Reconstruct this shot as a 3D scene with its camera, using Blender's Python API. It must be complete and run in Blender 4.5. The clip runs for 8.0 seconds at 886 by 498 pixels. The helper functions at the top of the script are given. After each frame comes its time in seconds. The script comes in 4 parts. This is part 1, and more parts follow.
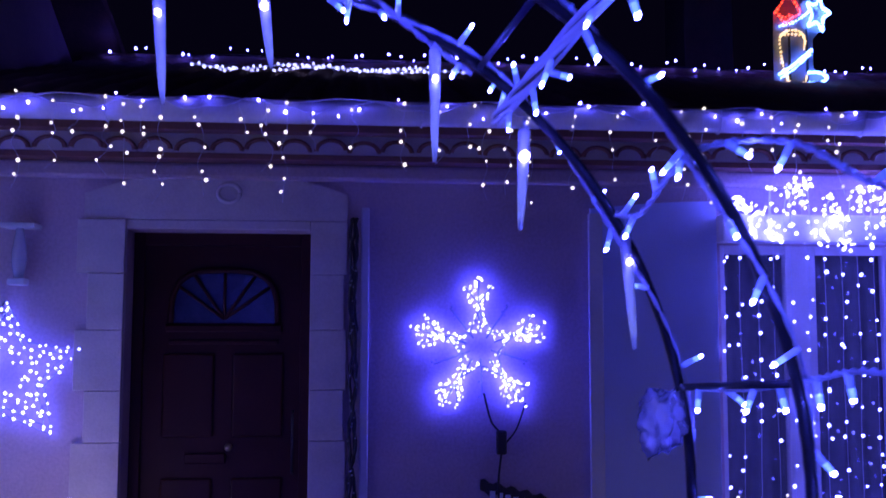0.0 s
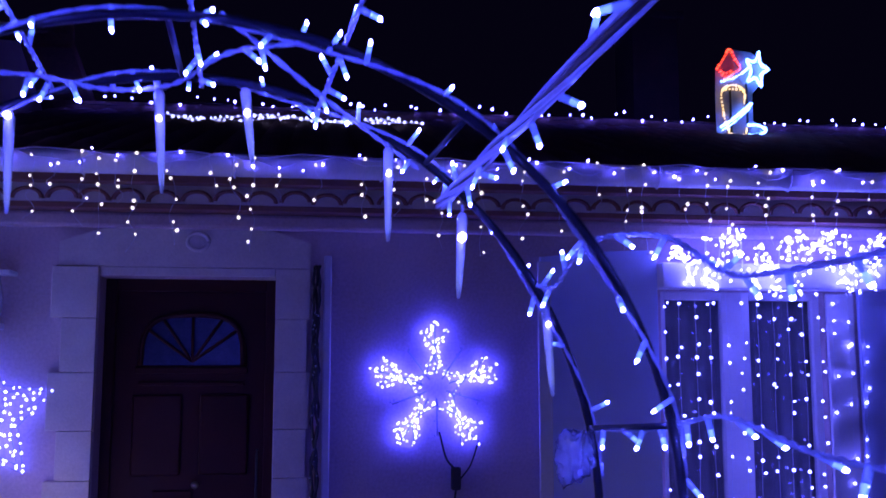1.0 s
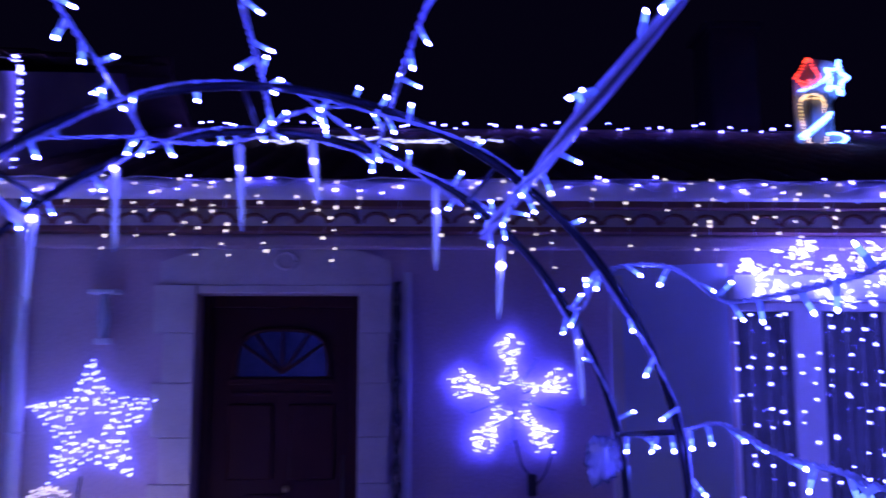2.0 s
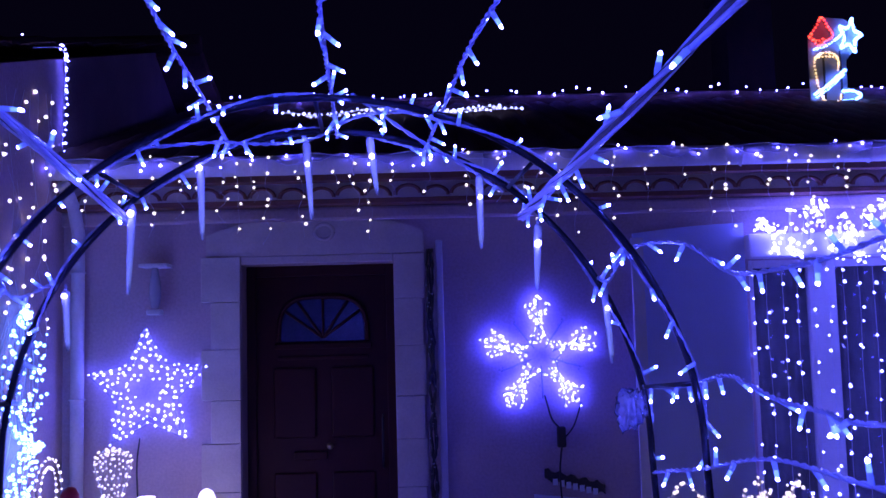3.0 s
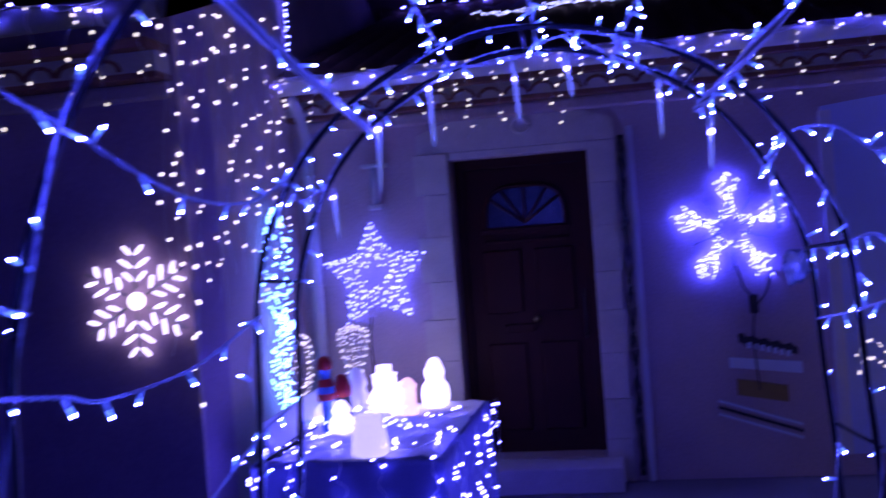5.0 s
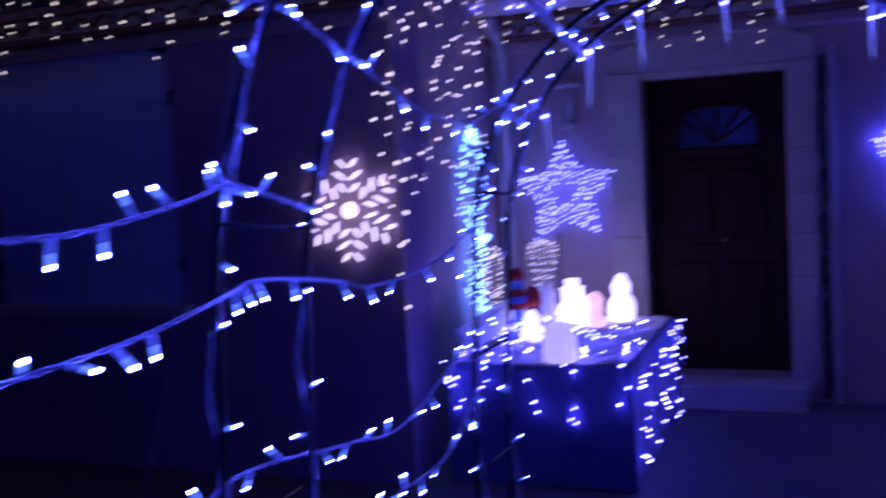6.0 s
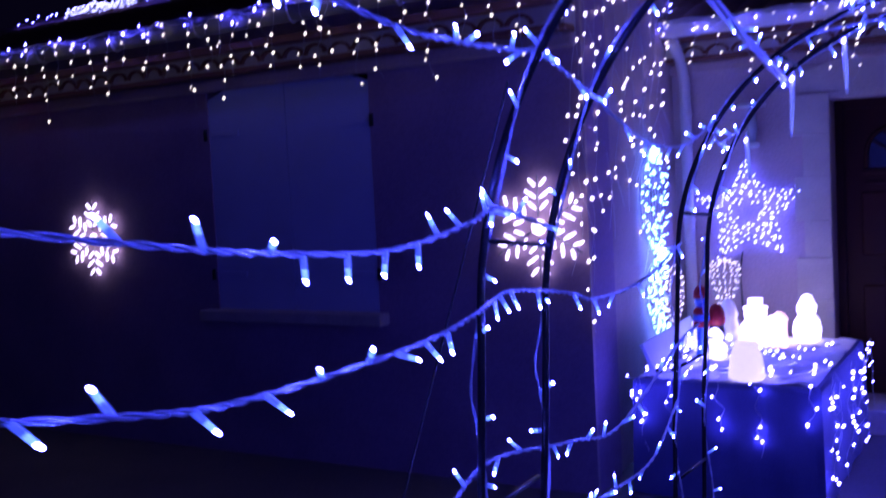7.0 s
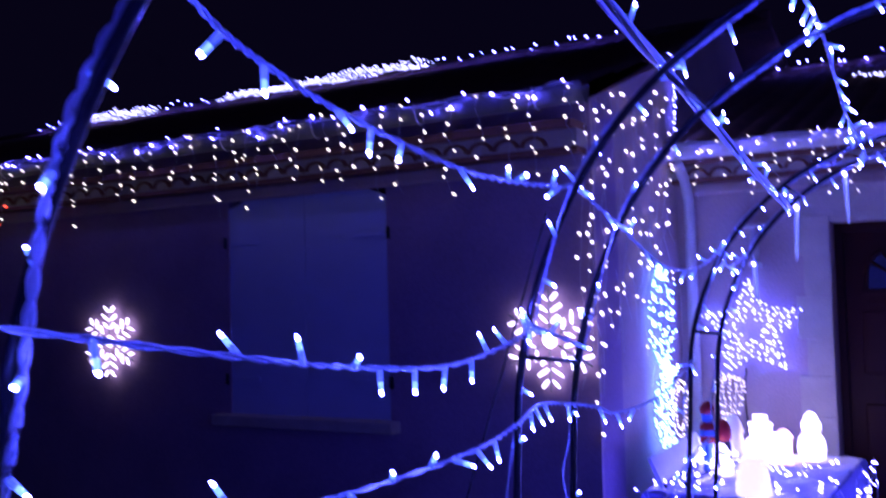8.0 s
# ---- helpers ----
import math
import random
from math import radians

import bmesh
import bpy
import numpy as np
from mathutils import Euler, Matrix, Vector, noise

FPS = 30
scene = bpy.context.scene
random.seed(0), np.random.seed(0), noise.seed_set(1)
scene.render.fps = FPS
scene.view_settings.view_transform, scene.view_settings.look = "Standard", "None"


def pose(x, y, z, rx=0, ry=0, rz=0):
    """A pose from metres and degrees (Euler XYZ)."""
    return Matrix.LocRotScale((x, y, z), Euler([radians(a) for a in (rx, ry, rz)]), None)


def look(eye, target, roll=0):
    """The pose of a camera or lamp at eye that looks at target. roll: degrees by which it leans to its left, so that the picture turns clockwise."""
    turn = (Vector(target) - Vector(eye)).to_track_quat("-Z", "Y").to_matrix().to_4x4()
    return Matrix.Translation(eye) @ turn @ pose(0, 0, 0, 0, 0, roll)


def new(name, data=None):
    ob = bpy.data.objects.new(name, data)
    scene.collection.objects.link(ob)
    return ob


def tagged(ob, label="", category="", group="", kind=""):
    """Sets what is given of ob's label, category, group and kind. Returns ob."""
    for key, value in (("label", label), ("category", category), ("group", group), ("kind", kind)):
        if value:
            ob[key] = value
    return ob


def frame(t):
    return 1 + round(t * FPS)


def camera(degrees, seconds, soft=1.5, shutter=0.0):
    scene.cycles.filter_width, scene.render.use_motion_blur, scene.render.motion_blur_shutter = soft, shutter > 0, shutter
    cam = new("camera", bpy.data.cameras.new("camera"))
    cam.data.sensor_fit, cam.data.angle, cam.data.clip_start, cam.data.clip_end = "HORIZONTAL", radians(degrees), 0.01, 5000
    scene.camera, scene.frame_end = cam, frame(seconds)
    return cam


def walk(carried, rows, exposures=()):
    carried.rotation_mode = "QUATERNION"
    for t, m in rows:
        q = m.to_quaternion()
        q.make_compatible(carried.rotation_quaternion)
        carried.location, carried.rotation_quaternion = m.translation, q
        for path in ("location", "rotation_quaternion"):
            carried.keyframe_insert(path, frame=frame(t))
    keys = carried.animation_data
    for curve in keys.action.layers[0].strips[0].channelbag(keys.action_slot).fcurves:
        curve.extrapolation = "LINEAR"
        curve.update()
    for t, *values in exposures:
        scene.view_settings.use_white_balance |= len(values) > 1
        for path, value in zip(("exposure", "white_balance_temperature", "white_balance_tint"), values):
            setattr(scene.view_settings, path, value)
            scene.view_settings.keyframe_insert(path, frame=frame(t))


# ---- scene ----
cam = camera(48.6, 8.0, soft=1.5, shutter=0.85)
PATH = [
    (0, (-0.487, -0.579, 1.767), (-0.309, 1.405, 1.941), 0.1),
    (0.5, (-0.488, -0.738, 1.781), (-0.293, 1.241, 1.994), 0.2),
    (1, (-0.498, -0.916, 1.793), (-0.243, 1.052, 2.041), -0.0),
    (1.5, (-0.467, -1.046, 1.799), (-0.244, 0.924, 2.064), -0.4),
    (2, (-0.42, -1.196, 1.8), (-0.352, 0.785, 2.067), -0.1),
    (2.2, (-0.426, -1.263, 1.815), (-0.409, 0.723, 2.056), 0.4),
    (3.3, (-0.505, -1.6, 1.813), (-0.474, 0.392, 1.993), -1.9),
    (3.5, (-0.492, -1.65, 1.811), (-0.503, 0.344, 1.973), -1.2),
    (4, (-0.469, -1.856, 1.812), (-0.632, 0.137, 1.807), -1.8),
    (4.5, (-0.467, -1.968, 1.811), (-0.688, 0.019, 1.794), -3.7),
    (4.7, (-0.472, -2.023, 1.805), (-0.75, -0.042, 1.791), -4.2),
    (6, (-0.525, -2.404, 1.797), (-1.244, -0.545, 1.629), -3.3),
    (6.5, (-0.535, -2.534, 1.811), (-1.49, -0.789, 1.599), -3.5),
    (6.8, (-0.559, -2.628, 1.818), (-1.584, -0.918, 1.658), -2.9),
    (7, (-0.573, -2.697, 1.826), (-1.582, -0.975, 1.706), -2.9),
    (7.5, (-0.605, -2.816, 1.837), (-1.553, -1.054, 1.833), -2.6),
    (8, (-0.561, -2.903, 1.854), (-1.561, -1.174, 1.953), -1.6),
]
walk(cam, [(t, look(eye, target, roll)) for t, eye, target, roll in PATH], [(0, 0.1), (3.5, 0.15), (4.7, 0.12), (6, -0.4), (6.5, -0.02), (7, 0.4), (7.5, 0.55), (8, 0.75)])


# ---- night sky ----
world = bpy.data.worlds.new("night")
scene.world = world
world.use_nodes = True
world.node_tree.nodes["Background"].inputs[0].default_value = (0.26, 0.16, 1.0, 1)
world.node_tree.nodes["Background"].inputs[1].default_value = 0.0045

# ---- materials ----
MATS = {}


def surface(name, base, dark, rough=0.8, metal=0.0, scale=6.0, fine=60.0, bump=0.2, mix=0.5, spread=0.0, transmission=0.0, sheen=0.0, shine=0.5):
    """A procedural surface: two scales of noise between two colours, with relief; spread varies it from piece to piece."""
    m = bpy.data.materials.new(name)
    m.use_nodes = True
    nt = m.node_tree
    nd, ln = nt.nodes, nt.links
    bsdf = nd["Principled BSDF"]
    tc = nd.new("ShaderNodeTexCoord")
    big = nd.new("ShaderNodeTexNoise")
    big.inputs["Scale"].default_value = scale
    big.inputs["Detail"].default_value = 6
    small = nd.new("ShaderNodeTexNoise")
    small.inputs["Scale"].default_value = fine
    small.inputs["Detail"].default_value = 4
    for n in (big, small):
        ln.new(tc.outputs["Object"], n.inputs["Vector"])
    add = nd.new("ShaderNodeMath")
    add.operation = "MULTIPLY_ADD"
    add.inputs[1].default_value = 0.4
    ln.new(small.outputs["Fac"], add.inputs[0])
    half = nd.new("ShaderNodeMath")
    half.operation = "MULTIPLY"
    half.inputs[1].default_value = 0.6
    ln.new(big.outputs["Fac"], half.inputs[0])
    ln.new(half.outputs[0], add.inputs[2])
    last = add.outputs[0]
    if spread:
        info = nd.new("ShaderNodeObjectInfo")
        vary = nd.new("ShaderNodeMath")
        vary.operation = "MULTIPLY_ADD"
        vary.inputs[1].default_value = spread
        ln.new(info.outputs["Random"], vary.inputs[0])
        ln.new(last, vary.inputs[2])
        last = vary.outputs[0]
    ramp = nd.new("ShaderNodeValToRGB")
    ramp.color_ramp.elements[0].position = 0.5 - mix / 2
    ramp.color_ramp.elements[1].position = 0.5 + mix / 2 + spread
    ramp.color_ramp.elements[0].color = (*dark, 1)
    ramp.color_ramp.elements[1].color = (*base, 1)
    ln.new(last, ramp.inputs[0])
    ln.new(ramp.outputs[0], bsdf.inputs["Base Color"])
    bsdf.inputs["Roughness"].default_value = rough
    bsdf.inputs["Metallic"].default_value = metal
    bsdf.inputs["Transmission Weight"].default_value = transmission
    bsdf.inputs["Sheen Weight"].default_value = sheen
    bsdf.inputs["Specular IOR Level"].default_value = shine
    if bump:
        b = nd.new("ShaderNodeBump")
        b.inputs["Strength"].default_value = bump
        b.inputs["Distance"].default_value = 0.01
        ln.new(add.outputs[0], b.inputs["Height"])
        ln.new(b.outputs[0], bsdf.inputs["Normal"])
    MATS[name] = m
    return m


def glow(name, colour, strength):
    """A lit lamp body."""
    m = bpy.data.materials.new(name)
    m.use_nodes = True
    bsdf = m.node_tree.nodes["Principled BSDF"]
    bsdf.inputs["Base Color"].default_value = (0.8, 0.8, 0.85, 1)
    bsdf.inputs["Roughness"].default_value = 0.3
    bsdf.inputs["Emission Color"].default_value = (*colour, 1)
    bsdf.inputs["Emission Strength"].default_value = strength
    MATS[name] = m
    return m


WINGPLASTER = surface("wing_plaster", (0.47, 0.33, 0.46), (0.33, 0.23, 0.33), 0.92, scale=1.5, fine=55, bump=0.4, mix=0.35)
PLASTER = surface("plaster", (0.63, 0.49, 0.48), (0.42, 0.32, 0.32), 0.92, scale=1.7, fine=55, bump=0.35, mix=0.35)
STONE = surface("dressed_stone", (0.72, 0.66, 0.57), (0.5, 0.44, 0.37), 0.85, scale=5, fine=70, bump=0.35, mix=0.4, spread=0.12)
MORTAR = surface("mortar", (0.62, 0.57, 0.5), (0.42, 0.38, 0.33), 0.95, scale=8, fine=90, bump=0.4)
TERRACOTTA = surface("terracotta", (0.28, 0.12, 0.085), (0.13, 0.06, 0.045), 0.85, scale=7, fine=50, bump=0.3, spread=0.2)
ROOF = surface("old_roof_tile", (0.3, 0.16, 0.1), (0.1, 0.07, 0.05), 0.9, scale=3, fine=40, bump=0.3)
GUTTER = surface("painted_gutter", (0.7, 0.7, 0.68), (0.5, 0.5, 0.48), 0.45, scale=4, fine=60, bump=0.05)
# for the wing's gutter, a darker grey than the house gutter
ZINC = surface("dark_zinc", (0.26, 0.26, 0.28), (0.14, 0.14, 0.16), 0.55, metal=0.3, scale=4, fine=60, bump=0.1)
WOOD = surface("dark_varnished_wood", (0.06, 0.014, 0.009), (0.028, 0.007, 0.005), 0.55, scale=4, fine=60, bump=0.12, shine=0.2)
SHUTTER = surface("painted_shutter", (0.66, 0.74, 0.95), (0.56, 0.63, 0.84), 0.55, scale=3, fine=80, bump=0.1)
WHITE = surface("white_frame_paint", (0.8, 0.79, 0.76), (0.66, 0.64, 0.61), 0.4, scale=5, fine=70, bump=0.06)
GROUND = surface("concrete_yard", (0.21, 0.2, 0.185), (0.11, 0.105, 0.1), 0.8, scale=1.2, fine=45, bump=0.3)
STEEL = surface("black_steel", (0.03, 0.03, 0.032), (0.012, 0.012, 0.013), 0.38, metal=0.4, scale=14, fine=120, bump=0.08)
CABLE = surface("clear_cable", (0.78, 0.8, 0.85), (0.6, 0.62, 0.7), 0.35, scale=30, fine=200, bump=0.1)
DARKCABLE = surface("dark_cable", (0.03, 0.03, 0.03), (0.012, 0.012, 0.012), 0.5, scale=30, fine=200, bump=0.1)
PLASTIC = surface("clear_plastic", (0.86, 0.88, 0.92), (0.75, 0.78, 0.85), 0.18, scale=25, fine=160, bump=0.08, transmission=0.55)
BAG = surface("plastic_bag", (0.82, 0.84, 0.88), (0.6, 0.62, 0.68), 0.25, scale=14, fine=60, bump=0.6, transmission=0.7)
CLOTH = surface("blue_tablecloth", (0.18, 0.2, 0.42), (0.1, 0.11, 0.27), 0.9, scale=5, fine=150, bump=0.3, sheen=0.2)
SNOWCLOTH = surface("white_wadding", (0.85, 0.85, 0.86), (0.66, 0.66, 0.7), 1.0, scale=14, fine=90, bump=0.8)
RED = surface("red_paint", (0.6, 0.03, 0.03), (0.42, 0.02, 0.02), 0.45, scale=10, fine=90, bump=0.1)
BLUEPAINT = surface("blue_paint", (0.12, 0.3, 0.7), (0.07, 0.2, 0.5), 0.45, scale=10, fine=90, bump=0.1)
YELLOW = surface("ochre_board", (0.36, 0.25, 0.06), (0.24, 0.16, 0.04), 0.6, scale=8, fine=80, bump=0.1)
PALEBOARD = surface("pale_board", (0.8, 0.86, 0.92), (0.68, 0.74, 0.8), 0.6, scale=8, fine=80, bump=0.1)
BLACK = surface("black_fitting", (0.03, 0.03, 0.03), (0.015, 0.015, 0.015), 0.5, scale=12, fine=90, bump=0.05)
BRASS = surface("worn_brass", (0.6, 0.5, 0.3), (0.4, 0.32, 0.18), 0.3, metal=0.9, scale=20, fine=120, bump=0.05)
ROOM = surface("room_shade", (0.07, 0.07, 0.08), (0.04, 0.04, 0.05), 0.9)
FROST = surface("frosted_glass", (0.05, 0.06, 0.14), (0.02, 0.03, 0.08), 0.2, scale=12, fine=80, bump=0.2)
GLASS = bpy.data.materials.new("window_glass")
GLASS.use_nodes = True
GLASS.node_tree.nodes["Principled BSDF"].inputs["Transmission Weight"].default_value = 1.0
GLASS.node_tree.nodes["Principled BSDF"].inputs["Roughness"].default_value = 0.02
GLASS.node_tree.nodes["Principled BSDF"].inputs["IOR"].default_value = 1.45

LED_AZURE = glow("azure_lamp", (0.055, 0.062, 1.0), 420)
LED_LENS = glow("azure_lens", (0.09, 0.19, 1.0), 2.4)
LED_GUTTER = glow("gutter_lamp", (0.08, 0.07, 1.0), 64)
LED_BUSH = glow("bush_lamp", (1.0, 0.82, 0.95), 1.25)
# socket plastic glows by itself in place of light from the tip
LED_SOCKET_GLOW = glow("azure_socket_glow", (0.05, 0.1, 1.0), 0.6)
LED_TUBE = glow("lit_tube_core", (0.3, 0.36, 1.0), 0.5)
LED_VIOLET = glow("blue_star_lamp", (0.05, 0.052, 1.0), 55)
LED_STAR = glow("pale_blue_star_lamp", (0.08, 0.085, 1.0), 25)
LED_COOL = glow("cool_white_lamp", (0.098, 0.1, 1.0), 30)
LED_WARM = glow("warm_white_lamp", (0.98, 0.82, 0.84), 1.6)
LED_SOFT = glow("pinkish_white_lamp", (0.9, 0.74, 1.0), 2.6)
LED_NEEDLE = glow("lit_needle", (0.72, 0.6, 1.0), 2.6)
LED_ROPE = glow("rope_lamp", (0.4, 0.4, 1.0), 3.2)
LED_RED = glow("red_lamp", (1.0, 0.05, 0.015), 4)
LED_GOLD = glow("gold_lamp", (1.0, 0.66, 0.25), 1.7)
LED_SKY = glow("sky_blue_lamp", (0.09, 0.2, 1.0), 14)
LED_GREEN = glow("green_lamp", (0.1, 1.0, 0.15), 4)
FIGURE = glow("glowing_acrylic", (0.5, 0.42, 1.0), 3.4)
HAZE = glow("dim_acrylic", (0.5, 0.42, 1.0), 1.25)
FROSTED = glow("frosted_acrylic", (0.5, 0.4, 1.0), 0.2)
LANTERN = glow("pink_lantern", (1.0, 0.55, 0.75), 1.3)

# ---- building helpers ----
def lin(a, b, n):
    return [a + (b - a) * i / (n - 1) for i in range(n)]


def span(a, b, s):
    return [a + s * i for i in range(max(1, math.ceil((b - a) / s - 1e-9)))]


rng = random.Random(7)


def thing(name, label, category, group="", at=(0, 0, 0), kind=""):
    ob = new(name)
    ob.location = at
    ob.empty_display_size = 0.1
    return tagged(ob, label, category, group, kind)


def link(name, me, material, parent=None, label=""):
    if material is not None and not me.materials:
        me.materials.append(material)
    ob = new(name, me)
    if parent is not None:
        ob.parent = parent
        ob.matrix_parent_inverse = Matrix.Translation(parent.location).inverted()
    return tagged(ob, label)


def part(name, bm, material, parent=None, label="", smooth=False):
    me = bpy.data.meshes.new(name)
    bm.to_mesh(me)
    bm.free()
    if smooth:
        me.shade_smooth()
    return link(name, me, material, parent, label)


def raw(name, verts, faces, material, parent=None, label="", smooth=False):
    me = bpy.data.meshes.new(name)
    me.from_pydata(verts, [], faces)
    me.update()
    if smooth:
        me.shade_smooth()
    return link(name, me, material, parent, label)


def box(bm, x0, x1, y0, y1, z0, z1, bevel=0.0):
    made = bmesh.ops.create_cube(bm, size=1, matrix=Matrix.Translation(((x0 + x1) / 2, (y0 + y1) / 2, (z0 + z1) / 2)) @ Matrix.Diagonal((x1 - x0, y1 - y0, z1 - z0, 1)))
    if bevel:
        edges = list({e for v in made["verts"] for e in v.link_edges})
        bmesh.ops.bevel(bm, geom=edges, offset=bevel, segments=2, profile=0.5, affect="EDGES")
    return bm


def boxed(*a, **k):
    return box(bmesh.new(), *a, **k)


def prism(outline, y0, y1):
    """An outline in x, z pushed from y0 to y1."""
    n = len(outline)
    verts = [(x, y0, z) for x, z in outline] + [(x, y1, z) for x, z in outline]
    faces = [tuple(range(n))[::-1], tuple(range(n, 2 * n))] + [(i, (i + 1) % n, n + (i + 1) % n, n + i) for i in range(n)]
    bm = bmesh.new()
    vs = [bm.verts.new(v) for v in verts]
    for f in faces:
        bm.faces.new([vs[i] for i in f])
    bmesh.ops.recalc_face_normals(bm, faces=bm.faces)
    return bm


def tube(pts, r, sides=6, taper=None, verts=None, faces=None):
    """Rings of a round bar along a line of points, capped."""
    verts = [] if verts is None else verts
    faces = [] if faces is None else faces
    pts = [Vector(p) for p in pts]
    start = len(verts)
    up = Vector((0.12, 0.31, 0.94)).normalized()
    for i, p in enumerate(pts):
        d = (pts[min(i + 1, len(pts) - 1)] - pts[max(i - 1, 0)]).normalized()
        a = d.cross(up if abs(d.dot(up)) < 0.98 else Vector((1, 0, 0))).normalized()
        b = d.cross(a)
        q = r if taper is None else r * taper[i]
        for k in range(sides):
            w = 2 * math.pi * k / sides
            verts.append(tuple(p + q * (math.cos(w) * a + math.sin(w) * b)))
    for i in range(len(pts) - 1):
        for k in range(sides):
            j = (k + 1) % sides
            o = start + i * sides
            faces.append((o + k, o + j, o + sides + j, o + sides + k))
    faces.append(tuple(start + k for k in range(sides))[::-1])
    faces.append(tuple(start + (len(pts) - 1) * sides + k for k in range(sides)))
    return verts, faces


def bar(name, pts, r, material, parent=None, label="", sides=8, taper=None):
    v, f = tube(pts, r, sides, taper)
    return raw(name, v, f, material, parent, label, smooth=True)


ICO = bmesh.new()
bmesh.ops.create_icosphere(ICO, subdivisions=1, radius=1.0)
ICO_V = np.array([v.co[:] for v in ICO.verts])
ICO_F = np.array([[v.index for v in f.verts] for f in ICO.faces])
ICO.free()


def bead(r, material):
    """One small lamp bead, shared by all alike."""
    me = bpy.data.meshes.new("bulb")
    me.from_pydata((ICO_V * r).tolist(), [], ICO_F.tolist())
    me.materials.append(material)
    me.shade_smooth()
    return me


def lamps(name, places, r, material, parent, label=""):
    """Small lamp beads: each a part of its own, or, where there are too many to count, joined into one."""
    if len(places) <= 300:
        one = bead(r, material)
        for p in places:
            ob = link("bulb", one, None, parent)
            ob.location = p
            ob.scale = [rng.uniform(0.7, 1.25)] * 3
        return
    places = np.array([tuple(p) for p in places], dtype=float)
    sizes = np.array([r * rng.uniform(0.7, 1.25) for p in places])
    verts = (places[:, None, :] + ICO_V[None] * sizes[:, None, None]).reshape(-1, 3)
    faces = (np.arange(len(places))[:, None, None] * len(ICO_V) + ICO_F[None]).reshape(-1, 3)
    ob = raw(name, verts.tolist(), faces.tolist(), material, parent, label, smooth=True)
    ob["kind"] = "stuff"


def curve(points, n):
    """n + 1 places along a smooth line through the points."""
    p = [Vector(q) for q in points]
    p = [2 * p[0] - p[1]] + p + [2 * p[-1] - p[-2]]
    out, m = [], len(p) - 3
    for i in range(n + 1):
        s = i / n * m
        k = min(int(s), m - 1)
        u = s - k
        a, b, c, d = p[k:k + 4]
        out.append(0.5 * (2 * b + (c - a) * u + (2 * a - 5 * b + 4 * c - d) * u * u + (3 * b - a - 3 * c + d) * u ** 3))
    return out


def length(pts):
    return sum((Vector(b) - Vector(a)).length for a, b in zip(pts, pts[1:]))


def bulb_mesh():
    """One string bulb along +z: a lit tip on a tapered socket; socket and lens glow in imitation of its spread light.
    """
    v, f = [], []
    tube([(0, 0, -0.002), (0, 0, 0.005), (0, 0, 0.016), (0, 0, 0.02)], 0.0052, 7, [0.7, 1.0, 0.92, 0.85], v, f)
    body = len(f)
    tube([(0, 0, 0.0202), (0, 0, 0.027), (0, 0, 0.032), (0, 0, 0.034)], 0.0043, 7, [1.0, 0.95, 0.9, 0.8], v, f)
    lens = len(f)
    tube([(0, 0, 0.0342), (0, 0, 0.0365), (0, 0, 0.0395), (0, 0, 0.041)], 0.0031, 7, [1.0, 1.1, 0.9, 0.4], v, f)
    me = bpy.data.meshes.new("bulb")
    me.from_pydata(v, [], f)
    for m in (LED_SOCKET_GLOW, LED_LENS, LED_AZURE):
        me.materials.append(m)
    for i, q in enumerate(me.polygons):
        q.material_index = 0 if i < body else 1 if i < lens else 2
    me.shade_smooth()
    return me


BULB = bulb_mesh()


def light_string(points, spacing=0.1, label="clear twisted cable with small blue bulbs strung between garden arches", r=0.0028, group="light strings of the arches", seed=1, bulbs=(), beyond=-99.0):
    """A twisted pair of cables with bulbs that stand off it: some at given places along y (with lean across, up and back), the rest at even steps past them."""
    pick = random.Random(seed)
    whole = thing("light_string", label, "string lights", group, at=tuple(points[0]))
    n = max(8, int(length(curve(points, 40)) / 0.012))
    line = curve(points, n)
    v, f = [], []
    for turn in (0, math.pi):
        wound = []
        for i, p in enumerate(line):
            d = (line[min(i + 1, n)] - line[max(i - 1, 0)]).normalized()
            a = d.cross(Vector((0.1, 0.2, 1))).normalized()
            b = d.cross(a)
            w = turn + i * 0.85
            wound.append(p + r * 0.95 * (math.cos(w) * a + math.sin(w) * b))
        tube(wound, r, 5, None, v, f)
    raw("cable", v, f, CABLE, whole, smooth=True)
    for y, across, up, back in bulbs:
        p = min(line, key=lambda q: abs(q.y - y))
        out = across * Vector((0.87, 0.5, 0)) + up * Vector((0, 0, 1)) + back * Vector((0.5, -0.87, 0))
        ob = link("bulb", BULB, None, whole)
        ob.matrix_basis = Matrix.LocRotScale(p, out.normalized().to_track_quat("Z", "Y"), None)
    count = int(length(line) / spacing)
    for k in range(count):
        s = (k + pick.uniform(0.25, 0.75)) / count * n
        i = min(int(s), n - 1)
        p = line[i].lerp(line[i + 1], s - i)
        if p.y < beyond:
            continue
        d = (line[i + 1] - line[i]).normalized()
        out = Vector((pick.uniform(-1, 1), pick.uniform(-1, 1), pick.choice((-1, -1, 1)) * pick.uniform(0.2, 1.6))) + 0.5 * d
        out -= out.dot(d) * d * 0.7
        q = out.normalized().to_track_quat("Z", "Y")
        ob = link("bulb", BULB, None, whole)
        ob.matrix_basis = Matrix.LocRotScale(p, q, None)
    return whole


# ---- ground ----
bm = bmesh.new()
bmesh.ops.create_grid(bm, x_segments=40, y_segments=40, size=250)
ground = tagged(part("ground", bm, GROUND), "dark concrete yard in front of the house", "ground", kind="structure")

